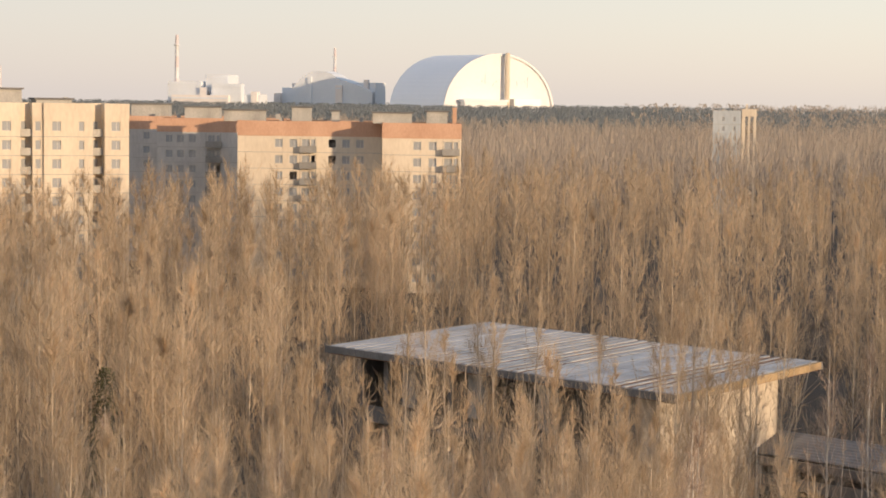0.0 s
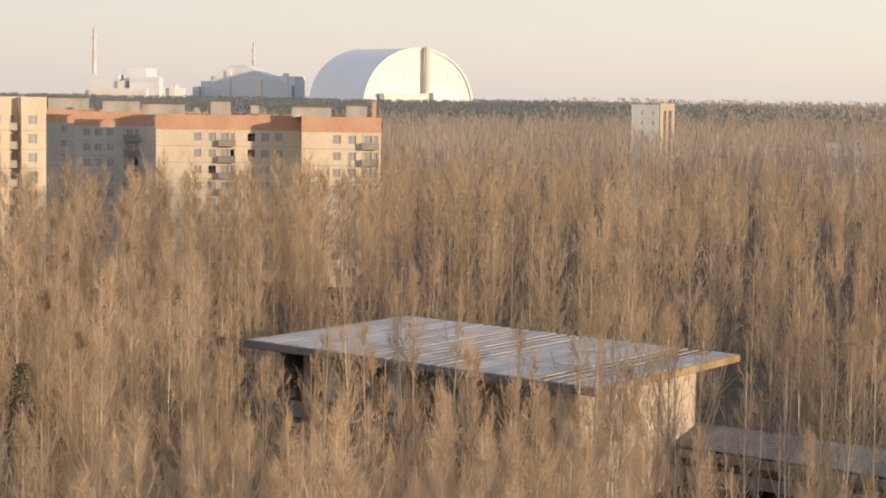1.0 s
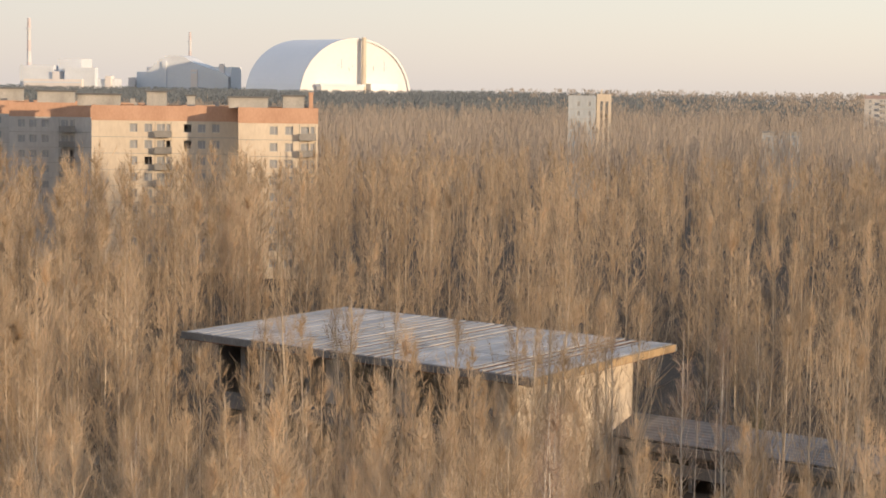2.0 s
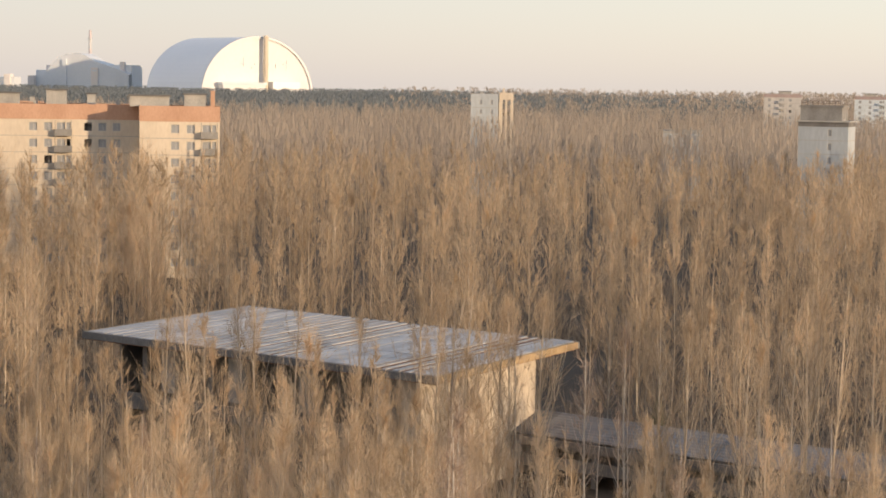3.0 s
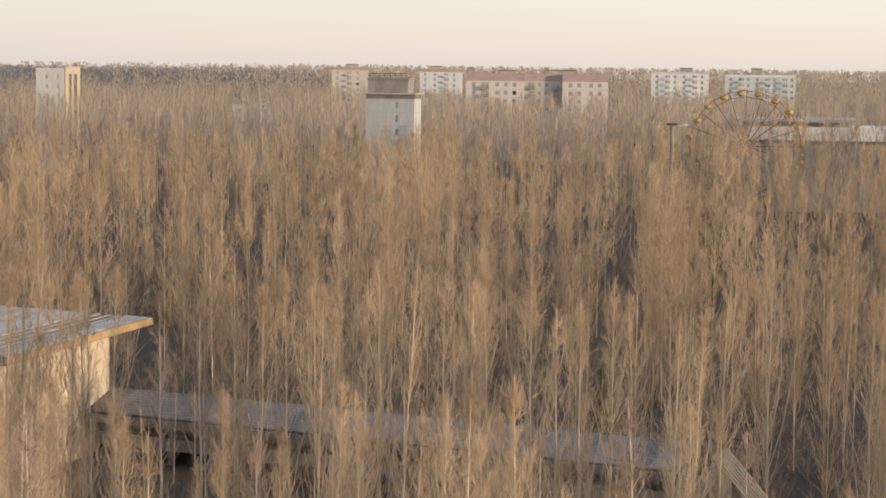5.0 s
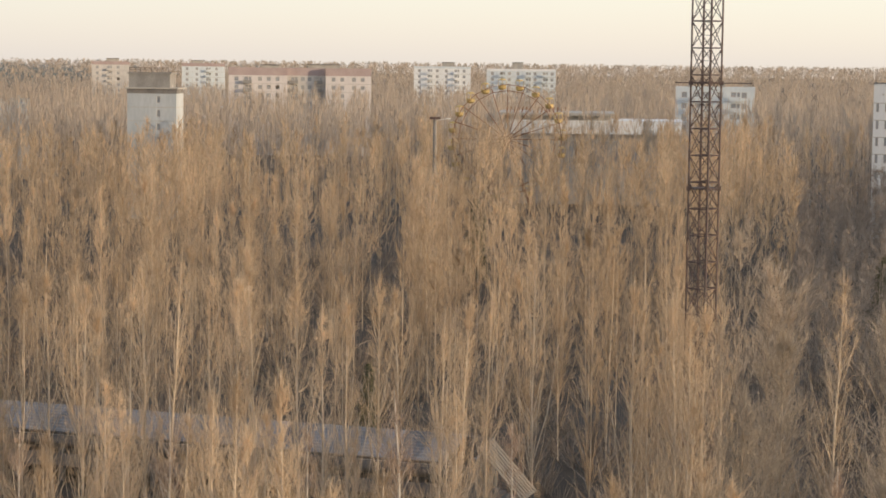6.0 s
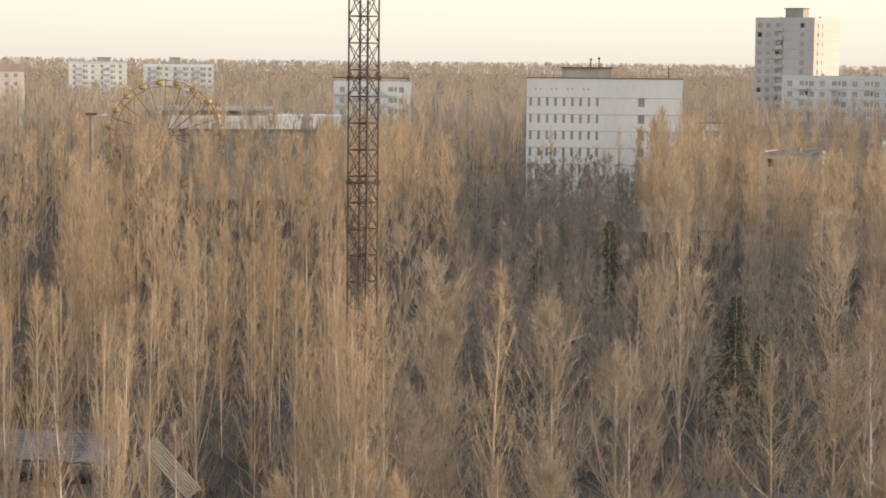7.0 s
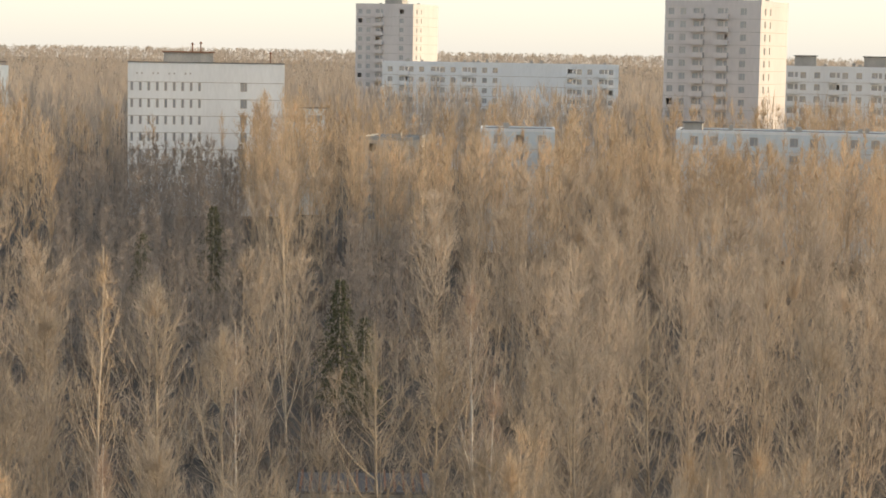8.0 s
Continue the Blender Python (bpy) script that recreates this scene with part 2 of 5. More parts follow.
def balcony_data(w, mat):
    if (w, mat.name) not in BALCONY:
        s = Shape().box(0, w, -1.2, 0, -0.12, 0).box(0, w, -1.2, -1.12, 0, 0.95).box(0, 0.08, -1.12, 0, 0, 0.95).box(w - 0.08, w, -1.12, 0, 0, 0.95)
        s.box(-0.03, w + 0.03, -1.24, -1.08, 0.95, 1.02)
        s.bar((0.1, -1.14, 1), (0.1, -1.14, 2.5), 0.04).bar((w - 0.1, -1.14, 1), (w - 0.1, -1.14, 2.5), 0.04)
        BALCONY[w, mat.name] = s.data("balcony", mat)
    return BALCONY[w, mat.name]


def section(house, x, y, w, depth, storeys, front, side_r=(), side_l=(), sh=2.8, base=1.0, attic=2.6, wall=PANEL_CREAM,
            band=ORANGE, seed=0, housings=(), balcony=GREY_SHADED):
    """One straight section of a panel block in the house's own plan. front: (x, kind), kind w, n or b (window, narrow window, balcony 3 m wide)."""
    rnd = random.Random(seed)
    h = base + storeys * sh

    def holes(cols, skip=0):
        res = []
        for cx, kind in cols:
            for k in range(skip, storeys):
                z = base + k * sh + 0.85
                if kind == "w":
                    res.append((cx, z, 1.35, 1.45))
                elif kind == "n":
                    res.append((cx, z, 0.8, 1.45))
                else:
                    res.append((cx + 0.3, z, 1.35, 1.45))
                    res.append((cx + 1.9, z - 0.7, 0.75, 2.15))
        return res

    joints = [base + k * sh for k in range(1, storeys)]
    facade(house, (x, y, 0), 0, w, h, holes(front), wall, joints, rnd)
    facade(house, (x + w, y + 0.302, 0), 90, depth - 0.604, h, holes(side_r), wall, joints, rnd)
    facade(house, (x, y + depth - 0.302, 0), -90, depth - 0.604, h, holes(side_l), wall, joints, rnd)
    facade(house, (x + w, y + depth, 0), 180, w, h, holes([(2.0, "w"), (w - 4.0, "w")]) if w > 7 else [], wall, joints, rnd)
    for cx, kind in front:
        if kind == "b":
            for k in range(storeys):
                part("balcony", balcony_data(2.9, balcony), house, (x + cx, y - 0.004, base + k * sh + 0.12), 0)
    if w > 5 and depth > 6:
        part("corridor_core", Shape().box(x + 2.2, x + w - 2.2, y + 2.6, y + depth - 2.6, 0, h - 0.3).data("corridor_core", DARK_IN), house)
    deck = Shape().box(x + 0.31, x + w - 0.31, y + 0.31, y + depth - 0.31, -0.2, -0.02).data("floor_slab", DARK_IN)
    for k in range(storeys + 1):
        part("floor_slab", deck, house, (0, 0, base + k * sh))
    if attic:
        a = Shape()
        for x0, x1, y0, y1 in ((x - 0.05, x + w + 0.05, y - 0.05, y + 0.25), (x - 0.05, x + w + 0.05, y + depth - 0.25, y + depth + 0.05),
                               (x - 0.05, x + 0.25, y + 0.25, y + depth - 0.25), (x + w - 0.25, x + w + 0.05, y + 0.25, y + depth - 0.25)):
            a.box(x0, x1, y0, y1, h + 0.003, h + attic)
        for k in range(int(w / 6)):
            a.box(x + 3 + 6 * k, x + 3.35 + 6 * k, y - 0.09, y - 0.02, h + attic * 0.55, h + attic * 0.55 + 0.3)
        part("attic_band", a.data("attic_band", band), house)
    top = h + attic
    part("roof", Shape().box(x + 0.25, x + w - 0.25, y + 0.25, y + depth - 0.25, top - 0.4, top - 0.22).data("roof", TAR), house)
    for hx, hy, hw, hd, hh in housings:
        hh = max(0.5, hh - 0.35)
        s = Shape().box(x + hx, x + hx + hw, y + hy, y + hy + hd, top - 0.216, top + hh)
        box = part("lift_housing", s.data("lift_housing", CONCRETE), house)
        part("housing_roof", Shape().box(x + hx - 0.3, x + hx + hw + 0.3, y + hy - 0.3, y + hy + hd + 0.3, top + hh + 0.003, top + hh + 0.25).data("housing_roof", TAR), box)
    for k in range(int(w / 5)):
        vx, vy = x + 2 + rnd.random() * (w - 4), y + 2 + rnd.random() * (depth - 4)
        part("vent", Shape().box(vx, vx + 0.7, vy, vy + 0.7, top - 0.215, top + 0.45 + rnd.random() * 0.4).data("vent", CONCRETE), house)
    return top


# ---- ground ----
def ground_sheet():
    s = Shape()
    rings = [0, 60, 120, 250, 500, 1000, 2000, 3500, 4950]
    n = 72
    for i in range(len(rings) - 1):
        for k in range(n):
            a, b = 2 * math.pi * k / n, 2 * math.pi * (k + 1) / n
            r0, r1 = rings[i], rings[i + 1]
            pts = [(r * math.sin(t), r * math.cos(t), 0.0) for r, t in ((r0, a), (r1, a), (r1, b), (r0, b))]
            s.quad(*(pts[::-1] if r0 else (pts[0], pts[2], pts[1])))
    return tagged(new("ground", s.data("ground", GROUND)), "brown leaf-littered forest floor of an abandoned town", "ground", kind="structure")


ground_sheet()


# ---- nine-storey stepped block with the orange attic band ----
def stepped_block():
    p = polar(-1.75, 342)
    q = (p[0] + 13.3, p[1] + 0.5)
    m = plan(p, q)
    house = thing("apartment_block", m, "stepped nine-storey panel apartment block with orange attic band and balconies", "apartment block", "town blocks")
    section(house, 0, 0, 13.3, 13, 9, [(5.2, "w"), (7.8, "w"), (10.1, "b")], side_r=[(3, "w"), (8, "w")], seed=1, housings=[(-1.6, 5, 6.6, 4.5, 1.9), (7.6, 7, 3.6, 3.5, 2.2)])
    section(house, -24.9, 9.0, 24.897, 13, 9, [(6.4, "w"), (8.9, "w"), (10.7, "b"), (15.6, "w"), (18.0, "w"), (20.4, "w")], seed=2,
            housings=[(-2.8, 6, 7.2, 4, 2.0), (9.0, 8, 3.4, 4, 2.6), (16.0, 9, 1.4, 1.4, 2.0)])
    # two rear sections get grey walls: the shade on them is in the colour
    section(house, -41.5, 36.0, 24, 13, 9, [(1.5, "w"), (3.6, "w"), (5.8, "w"), (9.0, "b")], wall=PANEL_GREY, seed=3, side_l=[(3, "w")], housings=[(4.6, 5, 6.6, 5, 2.3)])
    section(house, -56.5, 62.0, 26, 13, 9, [(2.0, "w"), (5.5, "w"), (9.5, "w"), (13.0, "b")], wall=PANEL_GREY, seed=4, side_l=[(3, "w"), (8, "w")], housings=[(6.6, 5, 7.6, 5, 2.6)])
    chim = Shape().box(12.25, 12.95, 11.2, 12.0, 28.59, 31.2).box(12.15, 13.05, 11.1, 12.1, 31.2, 31.4)
    part("chimney", chim.data("chimney", ORANGE), house, label="orange brick chimney")


stepped_block()


# ---- cream block beside it ----
def cream_block():
    p = polar(-14.6, 303)
    m = plan(p, polar(-8.75, 309))
    house = thing("apartment_block", m, "sunlit cream nine-storey panel apartment block with stair recesses", "apartment block", "town blocks")
    kw = dict(wall=PANEL_CREAM, band=PANEL_CREAM, attic=2.2, base=4.2)
    section(house, 0, 0, 15.0, 12, 9, [(2.0, "w"), (7.0, "w"), (12.3, "w")], seed=11, housings=[(12.4, 3, 3.4, 3, 2.3)], **kw)
    section(house, 15.003, 2.2, 1.9, 9.8, 9, [(0.5, "n")], seed=12, **kw)
    section(house, 16.906, 0.5, 1.6, 11.5, 9, [(0.4, "n")], seed=16, **kw)
    section(house, 18.509, 0, 7.3, 12, 9, [(1.2, "w"), (5.2, "n")], seed=13, housings=[(-0.4, 4, 5.4, 4, 0.75)], **kw)
    section(house, 25.812, 2.2, 1.8, 9.8, 9, [(0.5, "n")], seed=14, **kw)
    section(house, 27.615, 0, 3.7, 12, 9, [(1.0, "w")], side_r=[(3, "w"), (7, "w")], seed=15, **kw)
    for k in range(9):
        part("balcony", balcony_data(1.84, CONCRETE), house, (15.03, 2.196, 4.32 + 2.8 * k))
        part("balcony", balcony_data(1.74, CONCRETE), house, (25.84, 2.196, 4.32 + 2.8 * k))


cream_block()


# ---- far and middle town blocks ----
def plain_block(az0, d0, az1, d1, depth, top, storeys, front, wall, band, attic, label, seed, sh=2.8, housings=(), side_r=(), side_l=(), name="apartment_block", category="apartment block"):
    p, q = polar(az0, d0), polar(az1, d1)
    house = thing(name, plan(p, q), label, category, "town blocks" if name == "apartment_block" else "")
    w = math.dist(p, q)
    base = top - attic - storeys * sh
    section(house, 0, 0, w, depth, storeys, front(w), side_r, side_l, sh=sh, base=base, attic=attic, wall=wall, band=band, seed=seed, housings=housings, balcony=wall)
    return house, w


def cols(kinds, first, step):
    return lambda w: [(first + step * i, k) for i, k in enumerate(kinds) if k != " " and first + step * i < w - (3.2 if k == "b" else 1.5)]


def white_far_block():
    house, w = plain_block(7.53, 600, 8.30, 600, 12, 30.5, 9, cols("nn", 2.6, 3.2), PANEL_SHADE_HAZE, PANEL_SHADE_HAZE, 1.2, "pale nine-storey block end with a sunlit stair shaft", 21)
    s = Shape()
    for k in range(9):
        s.box(w + 0.6, w + 4.2, 2.6, 2.9, 3.0 * k, 3.0 * k + 0.7)
    s.box(w + 0.3, w + 1.3, 1.0, 2.4, 0, 28.9).box(w + 2.1, w + 2.7, 1.0, 2.4, 0, 28.9).box(w + 3.7, w + 4.5, 1.0, 2.4, 0, 28.9).box(w + 0.3, w + 4.5, 1.0, 6.0, 28.903, 31.0).box(w + 1.4, w + 1.9, 2.6, 3.2, 31.003, 32.4)
    part("stair_shaft", s.data("stair_shaft", PANEL_CREAM), house, label="open cream stair shaft")


white_far_block()
plain_block(12.95, 600, 14.05, 600, 16, 20.6, 5, cols("wwww", 1.0, 2.6), PANEL_SHADE_HAZE, CONCRETE, 0.8, "grey five-storey panel block among bare trees", 22)


def grey_tower():
    house, w = plain_block(16.69, 420, 18.05, 418.2, 8.5, 26.6, 8, lambda w: [(6.0, "n")], PANEL_SHADE_HAZE, DARK_SHADED, 0.9, "pale grey windowless tower with stepped concrete top", 23, name="tower_block", category="tower")
    part("top_storey", Shape().box(0.15, w - 1.5, 1.0, 8.0, 26.6, 30.0).box(-0.1, w - 1.2, 0.8, 8.2, 29.6, 30.0).data("top_storey", GREY_SHADED), house)
    rail = Shape()
    for k in range(8):
        rail.bar((0.3 + k * (w - 2.1) / 7, 1.0, 30.0), (0.3 + k * (w - 2.1) / 7, 1.0, 31.0), 0.05)
    rail.bar((0.3, 1.0, 30.9), (w - 1.8, 1.0, 30.9), 0.05).bar((0.3, 1.0, 30.5), (w - 1.8, 1.0, 30.5), 0.04)
    part("railing", rail.data("railing", STEEL_DARK), house)
    part("eaves_slab", Shape().box(-0.3, w + 0.4, -0.4, 10.4, 26.61, 26.9).data("eaves_slab", CONCRETE), house)


grey_tower()


def long_pink_block():
    p, q = polar(19.5, 700), polar(23.5, 700)
    house = thing("apartment_block", plan(p, q), "long nine-storey panel block with faded red attic", "apartment block", "town blocks")
    w = math.dist(p, q)
    kw = dict(band=PINK, attic=2.6, base=2.2)
    a, b = w * 0.41, w * 0.68
    section(house, 0, 0, a, 13, 9, [(2, "w"), (5, "b"), (10, "w"), (13, "w"), (16, "w")], wall=PANEL_PINK, seed=31, housings=[(11, 4, 6, 4, 1.2)], **kw)
    section(house, a + 0.003, 2.5, b - a - 0.006, 11, 9, [(0.8, "b"), (4.6, "w"), (7.0, "w"), (9.2, "b")], wall=PANEL_GREY, seed=32, **kw)
    section(house, b, 0, w - b, 13, 9, [(2, "w"), (5, "w"), (9, "w"), (12, "w")], wall=PANEL_PINK, seed=33, housings=[(-6, 4, 11, 5, 1.5)], **kw)


long_pink_block()
plain_block(15.72, 1000, 16.75, 1000, 14, 31.0, 9, cols("wbw", 2, 5), PANEL_GREY, PINK, 1.6, "distant grey nine-storey panel block", 41, housings=[(7, 3, 6, 5, 1.6)])
plain_block(18.2, 1050, 19.4, 1050, 14, 30.4, 9, cols("wwbw", 2, 5), PANEL_BLUE, PINK, 1.6, "distant pale nine-storey panel block", 42, housings=[(5, 3, 6, 5, 1.6)])
plain_block(24.7, 1000, 26.3, 1000, 14, 30.3, 9, cols("wbwwbw", 2, 4.4), PANEL_WHITE, PANEL_BLUE, 1.0, "distant white nine-storey panel block", 43, housings=[(14, 3, 6, 5, 2.2)])
plain_block(26.75, 955, 28.7, 955, 14, 29.6, 9, cols("wbwwbwbw", 2, 4), PANEL_BLUE, PANEL_WHITE, 1.0, "distant pale blue nine-storey panel block", 44, housings=[(12, 3, 5, 5, 3.2)])
plain_block(32.06, 518, 34.25, 518, 13, 27.2, 8, cols("wbwwbw", 1.5, 3), PANEL_BLUE, PANEL_BLUE, 0.8, "pale blue panel block half hidden by poplars", 45)


# ---- white clinic ----
def clinic():
    p, q = polar(37.5, 396), polar(41.86, 396.5)
    house = thing("clinic_building", plan(p, q), "white six-storey clinic with slit windows and rooftop plant room", "hospital")
    w = math.dist(p, q)
    h, fh = 29.6, 3.25
    op = []
    for r in range(7):
        z = 25.2 - r * fh - 1.0
        for c in range(9):
            if z > 1:
                op.append((0.5 + c * 1.62, z, 0.55, 1.75))
        if z > 1:
            op.append((21.6, z, 1.3, 1.8))
    for c in range(4):
        for d in (0, 0.9):
            op.append((1.6 + c * 3.1 + d, 27.4, 0.32, 0.32))
    facade(house, (0, 0, 0), 0, w, h, op, PANEL_WHITE, [25.9 - k * fh for k in range(7)])
    facade(house, (w, 0.302, 0), 90, 14, h, [], PANEL_WHITE, [25.9 - k * fh for k in range(7)])
    facade(house, (0, 14.302, 0), -90, 14, h, [(3, 24, 1.3, 1.8)], PANEL_WHITE)
    facade(house, (w, 14.604, 0), 180, w, h, [(4 + 4 * k, 24, 1.3, 1.8) for k in range(6)], PANEL_WHITE)
    part("corridor_core", Shape().box(2, w - 2, 2.4, 12, 0, 28).data("corridor_core", DARK_IN), house)
    for k in range(8):
        part("floor_slab", Shape().box(0.31, w - 0.31, 0.31, 14, 26.6 - fh * k, 26.8 - fh * k).data("floor_slab", DARK_IN), house)
    part("roof", Shape().box(0.302, w - 0.302, 0.302, 14.2, 29.0, 29.3).data("roof", TAR), house)
    part("coping", Shape().box(-0.08, w + 0.08, -0.08, 0.38, 29.603, 29.8).box(-0.08, 0.38, 0.38, 14.2, 29.603, 29.8).box(w - 0.38, w + 0.08, 0.38, 14.2, 29.603, 29.8).data("coping", TAR), house)
    pr = part("plant_room", Shape().box(6.8, 16.4, 4, 9, 29.3, 31.6).data("plant_room", CONCRETE), house)
    part("plant_room_roof", Shape().box(6.5, 16.7, 3.7, 9.3, 31.603, 31.85).data("plant_room_roof", RUST), pr)
    for vx, vh in ((12.4, 33.2), (14.0, 33.4), (27.6, 31.6)):
        part("vent_pipe", Shape().bar((vx, 5, 29.2), (vx, 5, vh), 0.12, sides=8).bar((vx, 5, vh), (vx, 5, vh + 0.4), 0.4, 0.1, 8).data("vent_pipe", RUST), house)
    # low wing
    facade(house, (w + 0.003, 5, 0), 0, 8.5, 21.0, [(0.6 + 4.2 * c, 18.2 - 3.3 * r, 2.6, 1.5) for c in range(2) for r in range(5)], PANEL_BLUE)
    part("wing_roof", Shape().box(w + 0.31, w + 8.9, 5.3, 14, 20.6, 20.9).box(w + 0.01, w + 8.9, 4.85, 5.0, 21.003, 21.3).data("wing_roof", TAR), house)
    part("wing_interior", Shape().box(w + 0.31, w + 8.4, 7, 13.5, 0, 20.5).data("wing_interior", DARK_IN), house)


clinic()


# ---- sixteen-storey towers and white blocks behind ----
def tower(az0, az1, az2, d, top, label, seed):
    p, q, r = polar(az0, d), polar(az1, d - 6), polar(az2, d + 4)
    house = thing("tower_block", plan(p, q), label, "tower block", "sixteen-storey towers")
    w = math.dist(p, q)
    n = int(w / 2.7)
    section(house, 0, 0, w, math.dist(q, r) * 1.9, 16, [(0.7 + 2.65 * i, "b" if i in (2, n - 3) else "w") for i in range(n) if i not in (3, n - 2)],
            side_r=[(2.5, "w"), (7.0, "n")], sh=2.75, base=top - 1.2 - 16 * 2.75, attic=1.2, wall=PANEL_PINK, band=PANEL_PINK, seed=seed, balcony=PANEL_PINK, housings=[(w * 0.45, 3, 5.5, 5, 3.0)])


tower(43.84, 45.45, 46.22, 620, 46.6, "pinkish sixteen-storey panel tower in haze", 51)
tower(52.5, 55.15, 55.96, 440, 44.5, "large cream sixteen-storey panel tower", 52)
h9 = "white nine-storey panel block with stacked balconies"
plain_block(44.6, 562, 51.25, 562, 13, 29.7, 9, cols("wbwwbwwbwww......bwwbw".replace(".", " "), 1.5, 2.9), PANEL_WHITE, PANEL_WHITE, 0.9, h9, 53)
plain_block(54.2, 482, 60.5, 482, 13, 30.7, 9, cols("wbwwbwwbwwbwwbww", 1.5, 3.2), PANEL_WHITE, PANEL_WHITE, 0.9, h9, 54, housings=[(16, 4, 5, 4, 2.6), (32, 4, 5, 4, 2.6)])
h5 = "pale blue panel block with grey roof edge behind poplars"
plain_block(47.4, 331, 49.5, 331, 12, 20.4, 5, cols("www", 2.2, 3.6), PANEL_BLUE, PANEL_WHITE, 0.5, h5, 55)
plain_block(52.9, 331, 59.5, 331, 12, 20.8, 5, cols("ww w ww ww w", 2.2, 3.2), PANEL_BLUE, PANEL_WHITE, 0.5, h5, 56, housings=[(1, 4, 3, 3, 1.3)])
plain_block(44.0, 335, 45.4, 333, 12, 18.6, 5, cols("ww", 1.5, 3.2), PANEL_CREAM, CONCRETE, 0.6, "low cream block behind the trees", 57)


# ---- culture hall behind the wheel ----
def culture_hall():
    p, q = polar(27.2, 472), polar(32.3, 472)
    hall = thing("culture_hall", plan(p, q), "flat-roofed white public hall with dark glazed band", "public building")
    w = math.dist(p, q)
    op = [(1.2 + 2.4 * k, 8.0, 1.7, 6.8) for k in range(int((w - 3) / 2.4))]
    facade(hall, (0, 1.5, 0), 0, w, 16.5, op, CONCRETE)
    part("fascia", Shape().box(2, w, 0, 20, 16.503, 19.6).data("fascia", PANEL_WHITE), hall)
    part("roof_slab", Shape().box(-1, w * 0.62, -1.0, 22, 20.7, 21.3).box(0.5, w * 0.6, 1, 20, 19.603, 20.697).data("roof_slab", CONCRETE), hall)
    part("interior", Shape().box(1, w - 1, 4, 20, 0, 16.4).data("interior", DARK_IN), hall)
    rail = Shape()
    for k in range(16):
        rail.bar((1 + k * 0.9, 0, 21.3), (1.3 + k * 0.9, 0, 22.6), 0.12)
    part("sign_frame", rail.data("sign_frame", RUST), hall)


culture_hall()


# ---- ferris wheel ----
def ferris_wheel():
    x, y = polar(27.35, 430)
    wheel = thing("ferris_wheel", pose(x, y, 0, 0, 0, -27.35), "rusting ferris wheel with yellow round cabins", "ferris wheel")
    r, zc, n = 11.6, 16.6, 20
    for yy in (-0.9, 0.9):
        s = Shape()
        for k in range(n):
            a, b = 2 * math.pi * k / n, 2 * math.pi * (k + 1) / n
            for rr in (r, r - 1.3):
                s.bar((rr * math.cos(a), yy, zc + rr * math.sin(a)), (rr * math.cos(b), yy, zc + rr * math.sin(b)), 0.06)
        part("rim", s.data("rim", RUST), wheel)
    for k in range(n):
        a = 2 * math.pi * k / n
        part("spoke", Shape().bar((0.5 * math.cos(a), -0.9, zc + 0.5 * math.sin(a)), (r * math.cos(a), -0.9, zc + r * math.sin(a)), 0.06)
             .bar((0.5 * math.cos(a), 0.9, zc + 0.5 * math.sin(a)), (r * math.cos(a), 0.9, zc + r * math.sin(a)), 0.06).data("spoke", RUST), wheel)
    part("hub", Shape().bar((0, -2, zc), (0, 2, zc), 0.7, sides=12).data("hub", RUST), wheel)
    for sx in (-1, 1):
        for sy in (-2.2, 2.2):
            part("leg", Shape().bar((sx * 6, sy * 1.6, 0), (0, sy * 0.9, zc), 0.3, 0.22).data("leg", RUST), wheel)
    cab = Shape()
    for k in range(10):
        a, b = 2 * math.pi * k / 10, 2 * math.pi * (k + 1) / 10
        for (r0, z0), (r1, z1) in (((0.35, -1.3), (0.85, -1.0)), ((0.85, -1.0), (0.9, -0.35)), ((0.95, 0.75), (0.6, 1.05)), ((0.6, 1.05), (0.05, 1.15))):
            cab.quad((r0 * math.cos(a), r0 * math.sin(a), z0), (r0 * math.cos(b), r0 * math.sin(b), z0), (r1 * math.cos(b), r1 * math.sin(b), z1), (r1 * math.cos(a), r1 * math.sin(a), z1))
    for k in range(4):
        a = math.pi * k / 2
        cab.bar((0.85 * math.cos(a), 0.85 * math.sin(a), -0.4), (0.85 * math.cos(a), 0.85 * math.sin(a), 0.8), 0.05)
    me = cab.data("cabin", YELLOW)
    for k in range(n):
        a = 2 * math.pi * k / n + 0.1
        part("cabin", me, wheel, ((r + 0.2) * math.cos(a), 0, zc + (r + 0.2) * math.sin(a)))


ferris_wheel()


